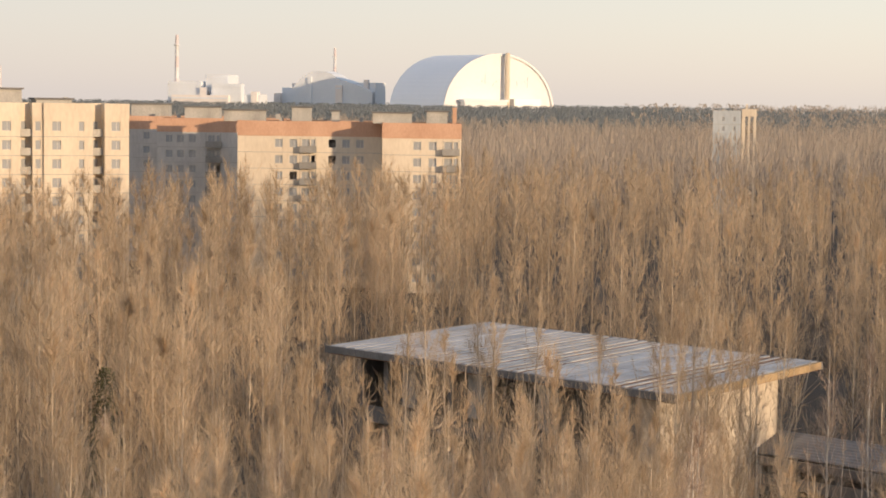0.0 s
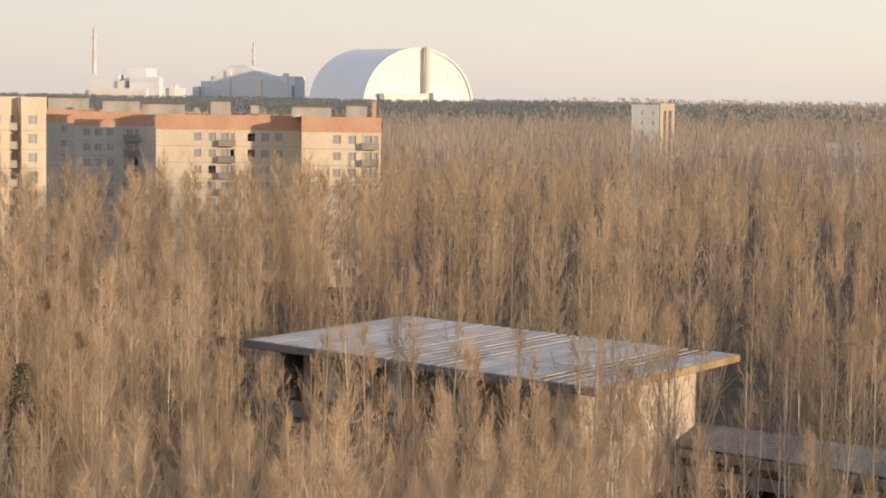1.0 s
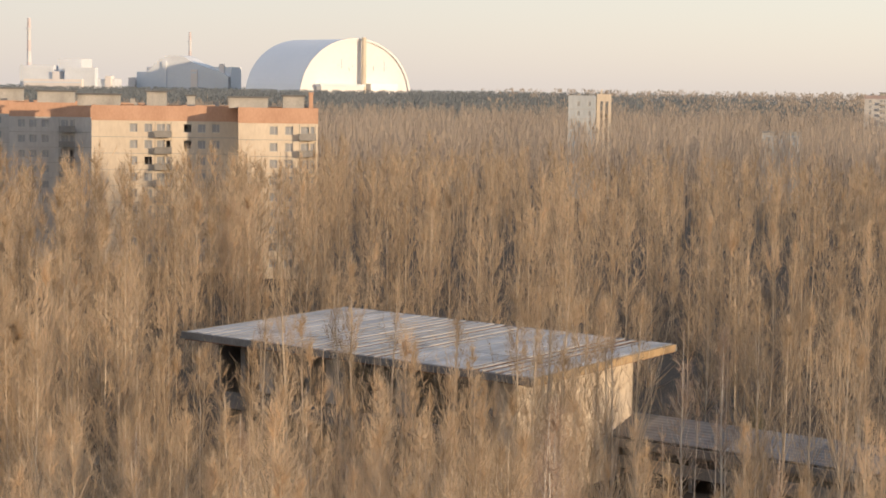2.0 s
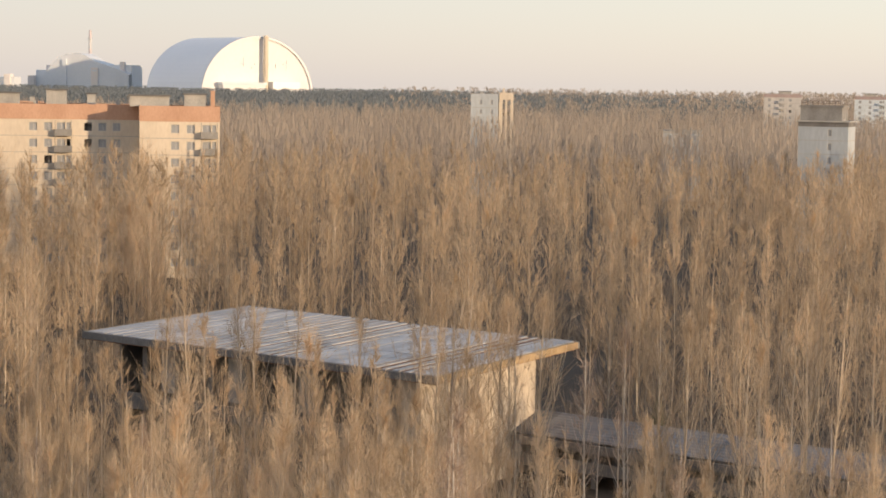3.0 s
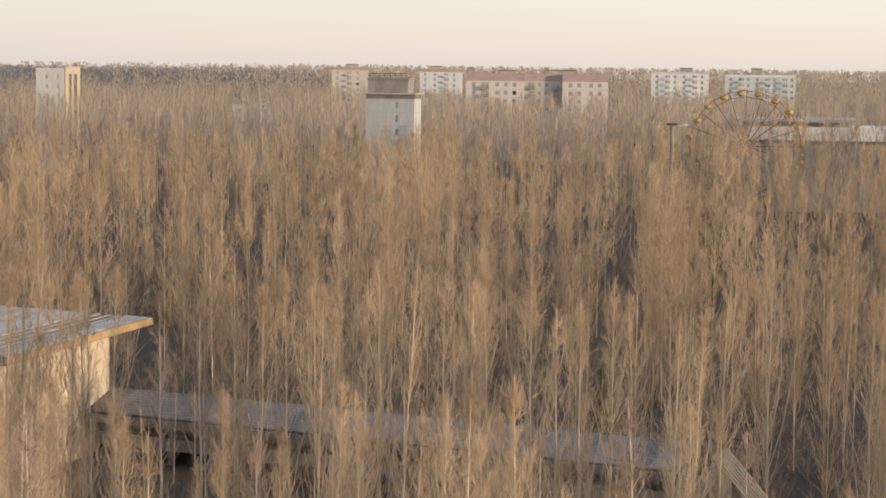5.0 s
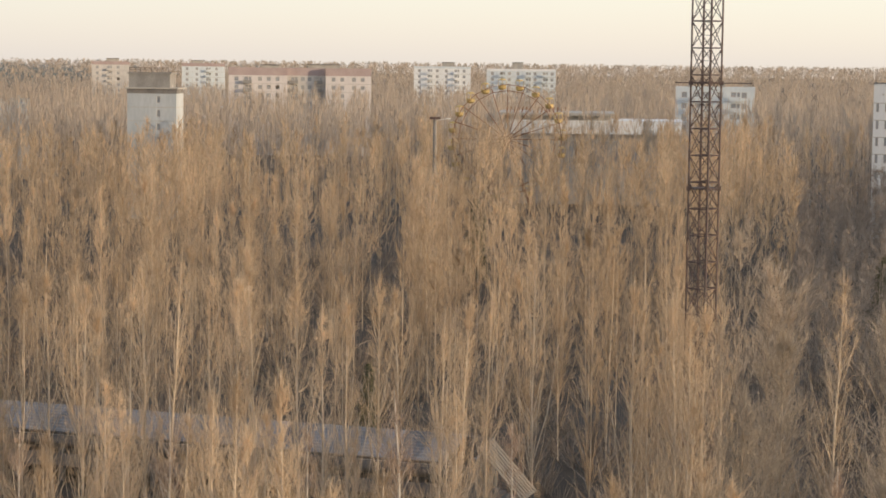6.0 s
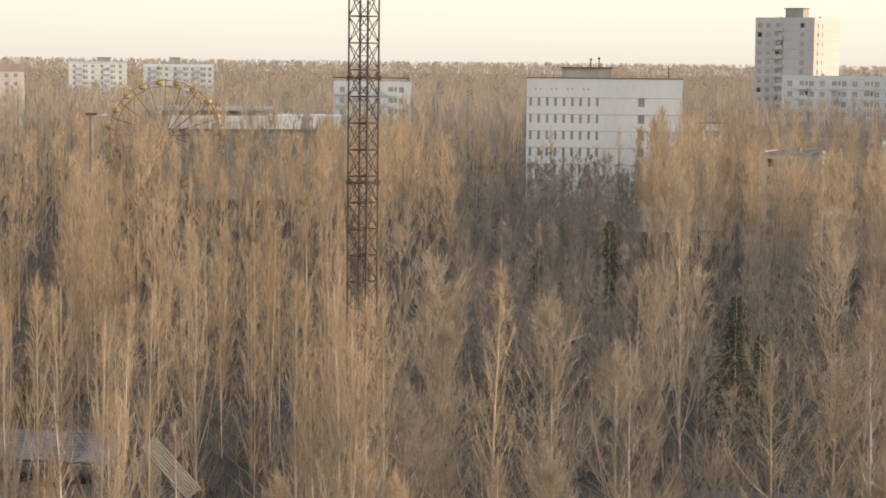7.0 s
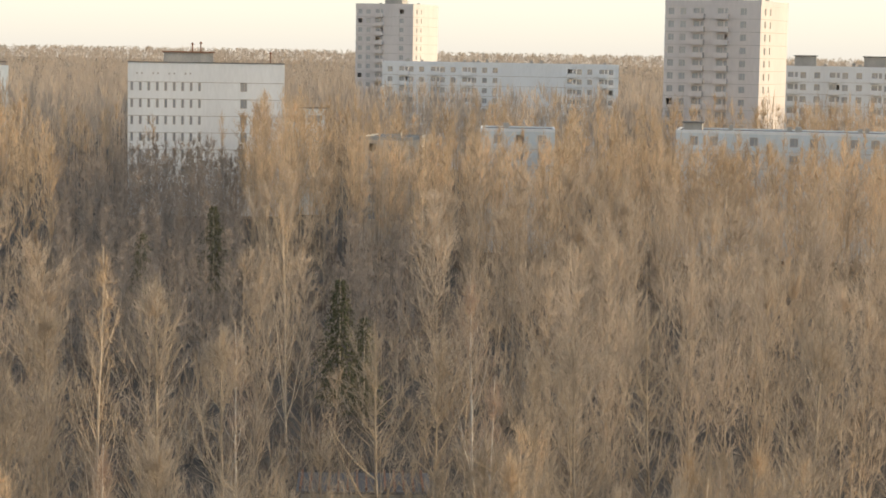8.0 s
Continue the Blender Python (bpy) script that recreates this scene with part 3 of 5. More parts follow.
# ---- lattice mast ----
def mast():
    x, y = polar(32.9, 130)
    m = thing("lattice_mast", pose(x, y, 0, 0, 0, -32.9 + 15), "rusty square lattice radio mast among poplars", "mast")
    h, bay, r = 51.0, 1.7, 0.99
    corner = [(r * math.cos(math.pi / 2 * k), r * math.sin(math.pi / 2 * k)) for k in range(4)]
    leg = Shape().bar((0, 0, 0), (0, 0, h), 0.075, 0.065, 6).data("leg", STEEL_DARK)
    for cx, cy in corner:
        part("leg", leg, m, (cx, cy, 0))
    s = Shape()
    for (x0, y0), (x1, y1) in zip(corner, corner[1:] + corner[:1]):
        s.bar((x0, y0, 0), (x1, y1, 0), 0.042)
    strut = s.data("strut_ring", STEEL_DARK)
    braces = []
    for (x0, y0), (x1, y1) in zip(corner, corner[1:] + corner[:1]):
        braces.append(Shape().bar((x0, y0, 0.03), (x1, y1, bay - 0.03), 0.03).data("cross_brace", STEEL_DARK))
        braces.append(Shape().bar((x1, y1, 0.03), (x0, y0, bay - 0.03), 0.03).data("cross_brace", STEEL_DARK))
    for k in range(int(h / bay)):
        part("strut_ring", strut, m, (0, 0, k * bay))
        for brace in braces:
            part("cross_brace", brace, m, (0, 0, k * bay))
    for z, out in ((25.1, 0), (31.8, 1.9)):
        s = Shape().box(-0.75, 0.75, -0.75, 0.75, z - 0.05, z + 0.05)
        for cx, cy in corner:
            s.box(cx - 0.12, cx + 0.12, cy - 0.12, cy + 0.12, z - 0.14, z + 0.14)
        if out:
            s.bar((0.9, -0.25, z), (0.9 + out, -0.7, z), 0.03).bar((-0.9, 0.25, z), (-1.9, 0.5, z), 0.03)
        part("platform", s.data("platform", STEEL_DARK), m)
    s = Shape()
    for k in range(int(h / 0.4)):
        s.bar((-0.2, 0.0, 0.4 * k), (0.2, 0.0, 0.4 * k), 0.012)
    s.bar((-0.2, 0, 0), (-0.2, 0, h), 0.02).bar((0.2, 0, 0), (0.2, 0, h), 0.02)
    part("ladder", s.data("ladder", STEEL_DARK), m)
    part("footing", Shape().box(-1.4, 1.4, -1.4, 1.4, 0, 0.25).data("footing", CONCRETE), m)


mast()


# ---- light pole and street lamp ----
def light_pole():
    x, y = polar(25.31, 300)
    p = thing("light_pole", pose(x, y, 0, 0, 0, -25), "tall weathered concrete floodlight pole with flat head", "light pole")
    part("shaft", Shape().bar((0, 0, 0), (0, 0, 24.4), 0.38, 0.26, 10).data("shaft", GREY_SHADED), p)
    part("head", Shape().box(-0.8, 0.8, -0.5, 0.5, 24.4, 24.75).data("head", STEEL_DARK), p)
    part("arm", Shape().bar((0, 0, 24.2), (1.9, 0, 24.5), 0.05).box(1.6, 2.3, -0.15, 0.15, 24.42, 24.6).data("arm", LAMP_WHITE), p)


light_pole()


def street_lamp():
    x, y = polar(-9.62, 130)
    p = thing("street_lamp", pose(x, y, 0, 0, 0, 20), "street lamp with white enamel head between poplars", "street lamp")
    part("pole", Shape().bar((0, 0, 0), (0, 0, 8.6), 0.11, 0.07, 8).data("pole", CONCRETE), p)
    part("arm", Shape().bar((0, 0, 8.6), (0.9, 0, 9.0), 0.05, 0.04, 6).data("arm", CONCRETE), p)
    s = Shape().box(0.75, 1.5, -0.16, 0.16, 8.93, 9.05).box(0.82, 1.42, -0.11, 0.11, 9.05, 9.14)
    part("lamp_head", s.data("lamp_head", LAMP_WHITE), p)


street_lamp()


# ---- flat-roofed building ----
ROOF_L, ROOF_N, ROOF_R = Vector((-10.4, 179.0, 0)), Vector((17.75, 150.9, 0)), Vector((32.6, 172.0, 0))


def flat_building():
    """Plan axes: a from the near corner to the far front corner, b along the sunlit end."""
    o, a, b = ROOF_N, ROOF_L - ROOF_N, ROOF_R - ROOF_N
    la, lb = a.length, b.length
    a, b = a / la, b / lb
    bl = thing("canteen_building", Matrix.Translation(o), "flat-roofed concrete public building with rusty ribbed roof slabs", "public building")

    def pt(s, t, z):
        p = a * s + b * t
        return (p.x, p.y, z)

    def slab(sh, s0, s1, t0, t1, z0, z1):
        n = len(sh.v)
        sh.v += [pt(s0, t0, z0), pt(s1, t0, z0), pt(s1, t1, z0), pt(s0, t1, z0), pt(s0, t0, z1), pt(s1, t0, z1), pt(s1, t1, z1), pt(s0, t1, z1)]
        sh.f += [tuple(n + i for i in q) for q in ((0, 1, 2, 3), (7, 6, 5, 4), (4, 5, 1, 0), (5, 6, 2, 1), (6, 7, 3, 2), (7, 4, 0, 3))]
        return sh

    top = 11.0
    part("roof_deck", slab(Shape(), 0.3, la - 0.3, 0.3, lb - 0.3, top - 0.75, top - 0.09).data("roof_deck", RUST), bl)
    # front fascia and parts below the roof carry shade in their colour
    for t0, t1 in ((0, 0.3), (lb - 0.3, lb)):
        part("front_fascia", slab(Shape(), 0, la, t0, t1, top - 0.62, top - 0.03).data("front_fascia", DARK_SHADED), bl)
    for s0, s1 in ((0.003, 0.3), (la - 0.3, la - 0.003)):
        part("end_fascia", slab(Shape(), s0, s1, 0.303, lb - 0.303, top - 0.62, top - 0.03).data("end_fascia", OCHRE), bl)
    rnd = random.Random(5)
    n = 34
    step = (la - 0.7) / n
    for k in range(n):
        s0 = 0.35 + k * step
        u = (k + 0.5) / n
        gap = 0.09
        if 0.38 < u < 0.64:
            gap = 0.55
        elif u >= 0.64:
            gap = 0.32
        elif 0.07 < u < 0.17:
            gap = 0.75
        cut = sorted(rnd.uniform(0.25, 0.8) for _ in range(2)) if gap > 0.3 else [0.33, 0.67]
        ends = [0.35, *(0.35 + c * (lb - 0.7) for c in cut), lb - 0.35]
        for j in range(3):
            lift = rnd.uniform(0, 0.05)
            g = gap * rnd.uniform(0.6, 1.15)
            part("roof_slab", slab(Shape(), s0 + g / 2, s0 + step - g / 2, ends[j] + 0.04, ends[j + 1] - 0.04, top - 0.197, top - 0.02 + lift).data("roof_slab", SLAB), bl)
    # set-back walls, columns, upper floor edge
    for s0, s1, t0, t1 in ((3.0, 3.35, 2.0, lb - 3), (3.353, 5.0, 2.0, 2.35)):
        part("end_wall", slab(Shape(), s0, s1, t0, t1, 0, top - 0.753).data("end_wall", PANEL_CREAM), bl, label="plastered cream end wall")
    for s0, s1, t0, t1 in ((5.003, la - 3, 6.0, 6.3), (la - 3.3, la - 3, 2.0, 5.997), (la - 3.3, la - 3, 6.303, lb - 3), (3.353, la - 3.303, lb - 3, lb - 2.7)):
        part("inner_wall", slab(Shape(), s0, s1, t0, t1, 0, top - 0.753).data("inner_wall", DARK_SHADED), bl)
    part("floor_slab", slab(Shape(), 3.4, la - 3.4, 1.2, 5.95, 4.6, 5.0).data("floor_slab", DARK_SHADED), bl)
    part("parapet", slab(Shape(), 5.1, la - 3.4, 1.2, 1.4, 5.003, 6.0).data("parapet", DARK_SHADED), bl)
    k = 0
    s0 = 5.3
    while s0 < la - 3.5:
        part("column", slab(Shape(), s0, s0 + 0.55, 2.0, 2.55, 0, top - 0.753).data("column", DARK_SHADED), bl)
        if k % 2 == 0 and s0 < la - 8:
            part("wall_panel", slab(Shape(), s0 + 0.553, s0 + 2.3, 2.1, 2.3, 6.2, top - 0.76).data("wall_panel", CONCRETE), bl)
        s0 += 4.0
        k += 1


flat_building()


# ---- covered walkway ----
def walkway():
    p, q = Vector((24.0, 176.9, 0)), Vector((68.1, 133.2, 0))
    d = (q - p).normalized()
    n = (q - p).length
    wk = thing("covered_walkway", plan(p, q), "long low walkway with grey corrugated roof on concrete piers", "walkway")
    for j in range(int(n / 2.4)):
        s = Shape()
        prof = [(0.2 - 0.137 * k, 5.02 - 0.0325 * k + (0.07 if k % 4 in (1, 2) else -0.07)) for k in range(38)]
        x0, x1 = 2.4 * j + 0.012, 2.4 * j + 2.388
        n0 = len(s.v)
        for y0, z0 in prof:
            s.v += [(x0, y0, z0), (x1, y0, z0), (x1, y0, z0 - 0.05), (x0, y0, z0 - 0.05)]
        for k in range(len(prof) - 1):
            q0 = n0 + 4 * k
            for e in range(4):
                s.f.append((q0 + e, q0 + (e + 1) % 4, q0 + 4 + (e + 1) % 4, q0 + 4 + e))
        s.f += [(n0 + 3, n0 + 2, n0 + 1, n0), tuple(n0 + 4 * (len(prof) - 1) + e for e in range(4))]
        part("roof_sheet", s.data("roof_sheet", WALK_SHEET), wk)
    # beam, walls and piers in concrete darkened to imitate under-roof shade
    part("eaves_beam", Shape().box(0, n, -5.2, -4.9, 3.0, 3.65).data("eaves_beam", DARK_SHADED), wk)
    part("back_wall", Shape().box(0, n, 0.25, 0.5, 0, 4.9).data("back_wall", DARK_SHADED), wk)
    part("floor", Shape().box(0, n, -5.0, 0.2, 1.2, 1.5).data("floor", DARK_SHADED), wk)
    part("parapet", Shape().box(0, n, -5.0, -4.7, 1.503, 2.2).data("parapet", DARK_SHADED), wk)
    for j in range(int(n / 4) + 1):
        part("pier", Shape().box(min(4.0 * j, n - 0.4), min(4.0 * j, n - 0.4) + 0.4, -4.88, -4.5, 0, 3.8).data("pier", DARK_SHADED), wk)
    # slatted canopy over the steps at the end, going down
    for k in range(7):
        part("roof_slat", Shape().bar((n + 0.1, -0.6 - k * 0.55, 5.02), (n + 3.6, -0.6 - k * 0.55, 1.3), 0.09).data("roof_slat", PANEL_CREAM), wk, label="cream sloping roof slat")
    for j in range(4):
        x0, z0 = n + 0.5 + j * 0.95, 4.5 - j * 1.01
        part("cross_bearer", Shape().box(x0, x0 + 0.12, -4.1, -0.4, z0 - 0.16, z0 - 0.02).data("cross_bearer", DARK_SHADED), wk)
    for k in range(7):
        part("step", Shape().box(n + 0.3 + k * 0.42, n + 0.72 + k * 0.42, -4.8, -0.2, 0, 1.3 - k * 0.18).data("step", DARK_SHADED), wk)
    for y0 in (-4.1, -0.6):
        part("canopy_post", Shape().box(n + 3.2, n + 3.4, y0, y0 + 0.2, 0, 1.5).data("canopy_post", DARK_SHADED), wk)
    part("end_pier", Shape().box(n + 0.003, n + 0.28, -5.0, 0.2, 0, 4.3).data("end_pier", DARK_SHADED), wk)


walkway()


def low_roof():
    x, y = polar(42.3, 133)
    sh = thing("low_shed", pose(x, y, 0, 0, 0, -44), "low derelict shed with rusty ribbed roof among trees", "shed")
    part("wall", Shape().box(0.3, 8.7, 0.3, 5.7, 0, 3.4).data("wall", CONCRETE), sh)
    s = Shape().box(0, 9, 0, 6, 3.403, 3.6)
    part("roof", s.data("roof", TAR), sh)
    for k in range(14):
        part("roof_rib", Shape().box(0.2 + k * 0.63, 0.34 + k * 0.63, 0.1, 5.9, 3.603, 3.85).data("roof_rib", RUST), sh)


low_roof()


# ---- power station on the horizon ----
def arch_shelter():
    fl, fr = polar(-0.05, 3850), polar(3.04, 4000)
    sh = thing("arched_shelter", plan(fl, fr), "huge silver arched shelter hall with bright end wall", "power station")
    w = math.dist(fl, fr)
    top, n, length = 119.0, 40, 192.0
    def ring(y, scale=1.0):
        pts = []
        for k in range(n + 1):
            t = math.pi * k / n
            c, sn = math.cos(t), math.sin(t)
            pts.append((w / 2 - w / 2 * c * scale, y, top * abs(sn) ** 0.92 * scale))
        return pts
    a = ring(0)
    b = [(x, y + length, z) for x, y, z in a]
    hull = Shape()
    for k in range(n):
        hull.quad(a[k], a[k + 1], b[k + 1], b[k])
    part("hull", hull.data("hull", CLADDING_SIDE, True), sh)
    rim = Shape()
    for y0, k0 in ((-3.0, 1.012),):
        o = [((x - w / 2) * k0 + w / 2, y0, z * k0) for x, y, z in a]
        i = [((x - w / 2) * 0.975 + w / 2, y0, z * 0.975) for x, y, z in a]
        for k in range(n):
            rim.quad(o[k], i[k], i[k + 1], o[k + 1]).quad(o[k + 1], (o[k + 1][0], 1, o[k + 1][2]), (o[k][0], 1, o[k][2]), o[k])
    part("rim", rim.data("rim", CLADDING), sh)
    end = Shape()
    end.v += [(x, 0, z) for x, y, z in a] + [(w / 2, 0, 0)]
    end.f += [(k + 1, k, n + 1) for k in range(n)]
    part("end_wall", end.data("end_wall", CLADDING), sh, label="white sunlit end wall")
    part("vent_stack", Shape().bar((w * 0.54, -12, 0), (w * 0.54, -12, 122), 5.2, 4.6, 12).data("vent_stack", PANEL_CREAM), sh)
    part("low_hall", Shape().box(w * 0.14, w * 0.52, -20, -5, 0, 27).data("low_hall", CLADDING), sh)
    part("low_hall_roof", Shape().box(w * 0.13, w * 0.53, -21, -4, 27.01, 32).data("low_hall_roof", PLANT_GREY_HAZED), sh)
    part("low_annex", Shape().box(w * 0.58, w * 0.83, -22, -5, 0, 34).data("low_annex", CLADDING_SIDE), sh)
    det = Shape()
    for x0, z0, dx, dz in ((0.34, 66, 9, 3), (0.37, 62, 1.5, 18), (0.47, 66, 5, 3), (0.6, 66, 8, 3), (0.66, 60, 3, 8), (0.76, 56, 1.5, 20), (0.73, 66, 8, 2.5), (0.44, 58, 3, 5)):
        det.box(w * x0, w * x0 + dx, -1.2, -0.1, z0, z0 + dz)
    part("wall_gantry", det.data("wall_gantry", PLANT_GREY_HAZED), sh)


arch_shelter()


def far_place(az, d):
    return pose(*polar(az, d), 0, 0, 0, -az)


def stack(az, d, top, r):
    st = thing("chimney_stack", far_place(az, d), "tall red and white banded chimney stack in haze", "chimney", "chimney stacks")
    n = 7
    for k in range(n):
        z0, z1 = top * k / n, top * (k + 1) / n
        part("stack_band", Shape().bar((0, 0, z0), (0, 0, z1), r * (1.25 - 0.5 * k / n), r * (1.25 - 0.5 * (k + 1) / n), 12).data("stack_band", STACK_RED_HAZED if k % 2 == 0 else STACK_WHITE_HAZED), st)
    part("gallery", Shape().bar((0, 0, top * 0.86), (0, 0, top * 0.875), r * 1.5, r * 1.5, 12).data("gallery", STACK_WHITE_HAZED), st)


stack(-7.52, 4300, 159, 4.4)
stack(-3.11, 4400, 138, 3.6)
stack(-12.36, 4200, 88, 3.0)


def plant_hall(az, d, parts, label):
    """Boxes (x0, x1, depth, top, material) side by side across the view."""
    hall = thing("plant_hall", far_place(az, d) @ pose(0, 0, 0, 0, 0, -22), label, "power station", "power station halls")
    for x0, x1, y0, dp, top, mat, bands in parts:
        x0, x1 = x0 * 1.05, x1 * 1.05
        part("hall_block", Shape().box(x0, x1, y0, y0 + dp, 0, top).data("hall_block", mat), hall)
        s = Shape()
        for k in range(bands):
            s.box(x0 + 2, x1 - 2, y0 - 0.8, y0 - 0.05, top - 8 - 12 * k, top - 5 - 12 * k)
        if bands:
            part("window_band", s.data("window_band", PLANT_GREY_HAZED), hall)
    return hall


plant_hall(-6.75, 4250, [(-78, -8, 0, 60, 62, PLANT_GREY_HAZED, 1), (-8, 8, -6, 50, 50, PLANT_CREAM_HAZED, 0), (-2, 46, 10, 60, 76, PLANT_GREY_HAZED, 1), (20, 82, -14, 20, 58, PLANT_GREY_HAZED, 2),
                         (82, 118, 0, 40, 36, PLANT_GREY_HAZED, 0), (100, 112, -6, 20, 42, PLANT_CREAM_HAZED, 0), (-60, 60, -26, 10, 34, PLANT_CREAM_HAZED, 1)], "pale reactor halls of a power station in haze")
hall = plant_hall(-3.4, 4300, [(-70, -40, 0, 50, 62, PLANT_CREAM_HAZED, 1), (-96, -60, 10, 50, 52, PLANT_GREY_HAZED, 0), (60, 110, 0, 60, 64, PLANT_GREY_HAZED, 1), (86, 96, -5, 8, 70, PLANT_CREAM_HAZED, 0), (-30, -22, -16, 10, 74, PLANT_GREY_HAZED, 0), (30, 44, -16, 12, 58, PLANT_CREAM_HAZED, 1), (-110, -96, 0, 20, 40, PLANT_CREAM_HAZED, 0)], "domed grey turbine hall of a power station")
dome = Shape()
prof = [(-78, 30), (-66, 48), (-52, 66), (-40, 78), (-22, 86), (6, 87), (18, 82), (34, 72), (58, 64), (84, 56), (108, 44)]
for (x0, z0), (x1, z1) in zip(prof, prof[1:]):
    x0, x1 = x0 * 1.05, x1 * 1.05
    dome.quad((x0, -12, 0), (x1, -12, 0), (x1, -12, z1), (x0, -12, z0)).quad((x0, -12, z0), (x1, -12, z1), (x1, 50, z1), (x0, 50, z0))
    dome.quad((x0, 50, 0), (x0, 50, z0), (x1, 50, z1), (x1, 50, 0))
part("stepped_hall", dome.data("stepped_hall", PLANT_GREY_HAZED), hall)


# ---- trees ----
def prisms(a, b, ra, rb, sides=3):
    """Tapered bars from a to b (n x 3) with end radii; a zero far radius makes a spike. Returns vertices and triangles."""
    n = len(a)
    d = b - a
    d = d / (np.linalg.norm(d, axis=1, keepdims=True) + 1e-9)
    ref = np.where(np.abs(d[:, 2:3]) < 0.9, np.array([[0, 0, 1.0]]), np.array([[1.0, 0, 0]]))
    u = np.cross(d, ref)
    u /= np.linalg.norm(u, axis=1, keepdims=True)
    w = np.cross(d, u)
    ang = 2 * np.pi * np.arange(sides) / sides
    ring = u[:, None] * np.cos(ang)[None, :, None] + w[:, None] * np.sin(ang)[None, :, None]
    if np.all(rb == 0):
        v = np.concatenate([a[:, None] + ring * ra[:, None, None], b[:, None]], 1)
        k = np.arange(sides)
        f = np.stack([k, (k + 1) % sides, np.full(sides, sides)], 1)
        m = sides + 1
    else:
        v = np.concatenate([a[:, None] + ring * ra[:, None, None], b[:, None] + ring * rb[:, None, None]], 1)
        k = np.arange(sides)
        j = (k + 1) % sides
        f = np.concatenate([np.stack([k, j, j + sides], 1), np.stack([k, j + sides, k + sides], 1)])
        m = 2 * sides
    return v.reshape(-1, 3), (f[None] + (np.arange(n) * m)[:, None, None]).reshape(-1, 3)


def blades(rng, a, b, r):
    """Fine twigs, each a narrow three-cornered sliver from a to b, turned at random."""
    n = len(a)
    d = unit(b - a)
    s = unit(np.cross(d, rng.normal(0, 1, (n, 3))))
    v = np.stack([a - s * r, a + s * r, b], 1).reshape(-1, 3)
    return v, np.arange(3 * n).reshape(-1, 3)


def tube(axis, rad, sides):
    """One continuous tapered stem along a nearly upright line of points."""
    ang = 2 * np.pi * np.arange(sides) / sides
    ring = np.stack([np.cos(ang), np.sin(ang), np.zeros(sides)], 1)
    v = (axis[:, None] + ring[None] * rad[:, None, None]).reshape(-1, 3)
    k = np.arange(sides)
    j = (k + 1) % sides
    f = np.concatenate([np.stack([k, j, j + sides], 1), np.stack([k, j + sides, k + sides], 1)])
    f = np.concatenate([f + i * sides for i in range(len(axis) - 1)])
    return v, f


def merge(pieces):
    vs, fs, n = [], [], 0
    for v, f in pieces:
        vs.append(v)
        fs.append(f + n)
        n += len(v)
    return np.concatenate(vs), np.concatenate(fs)


def tri_mesh(name, v, f, material):
    me = bpy.data.meshes.new(name)
    me.vertices.add(len(v))
    me.vertices.foreach_set("co", v.astype(np.float32).ravel())
    me.loops.add(len(f) * 3)
    me.loops.foreach_set("vertex_index", f.astype(np.int32).ravel())
    me.polygons.add(len(f))
    me.polygons.foreach_set("loop_start", np.arange(0, len(f) * 3, 3, dtype=np.int32))
    me.update(calc_edges=True)
    me.materials.append(material)
    return me


def unit(v):
    return v / (np.linalg.norm(v, axis=-1, keepdims=True) + 1e-9)


def crown_width(t, low, form):
    """Half width of the crown at relative height t, 1 at its widest: a spire, or a rounded dome."""
    u = np.clip((t - low) / (1 - low), 0, 1)
    if form == "spire":
        return np.minimum(1, u / 0.22 + 0.25) * np.clip(1 - u, 0, 1) ** 0.62 * 1.15 + 0.04
    return np.sin(np.pi * np.clip(u, 0.02, 0.995) ** 0.85) ** 0.55 + 0.03


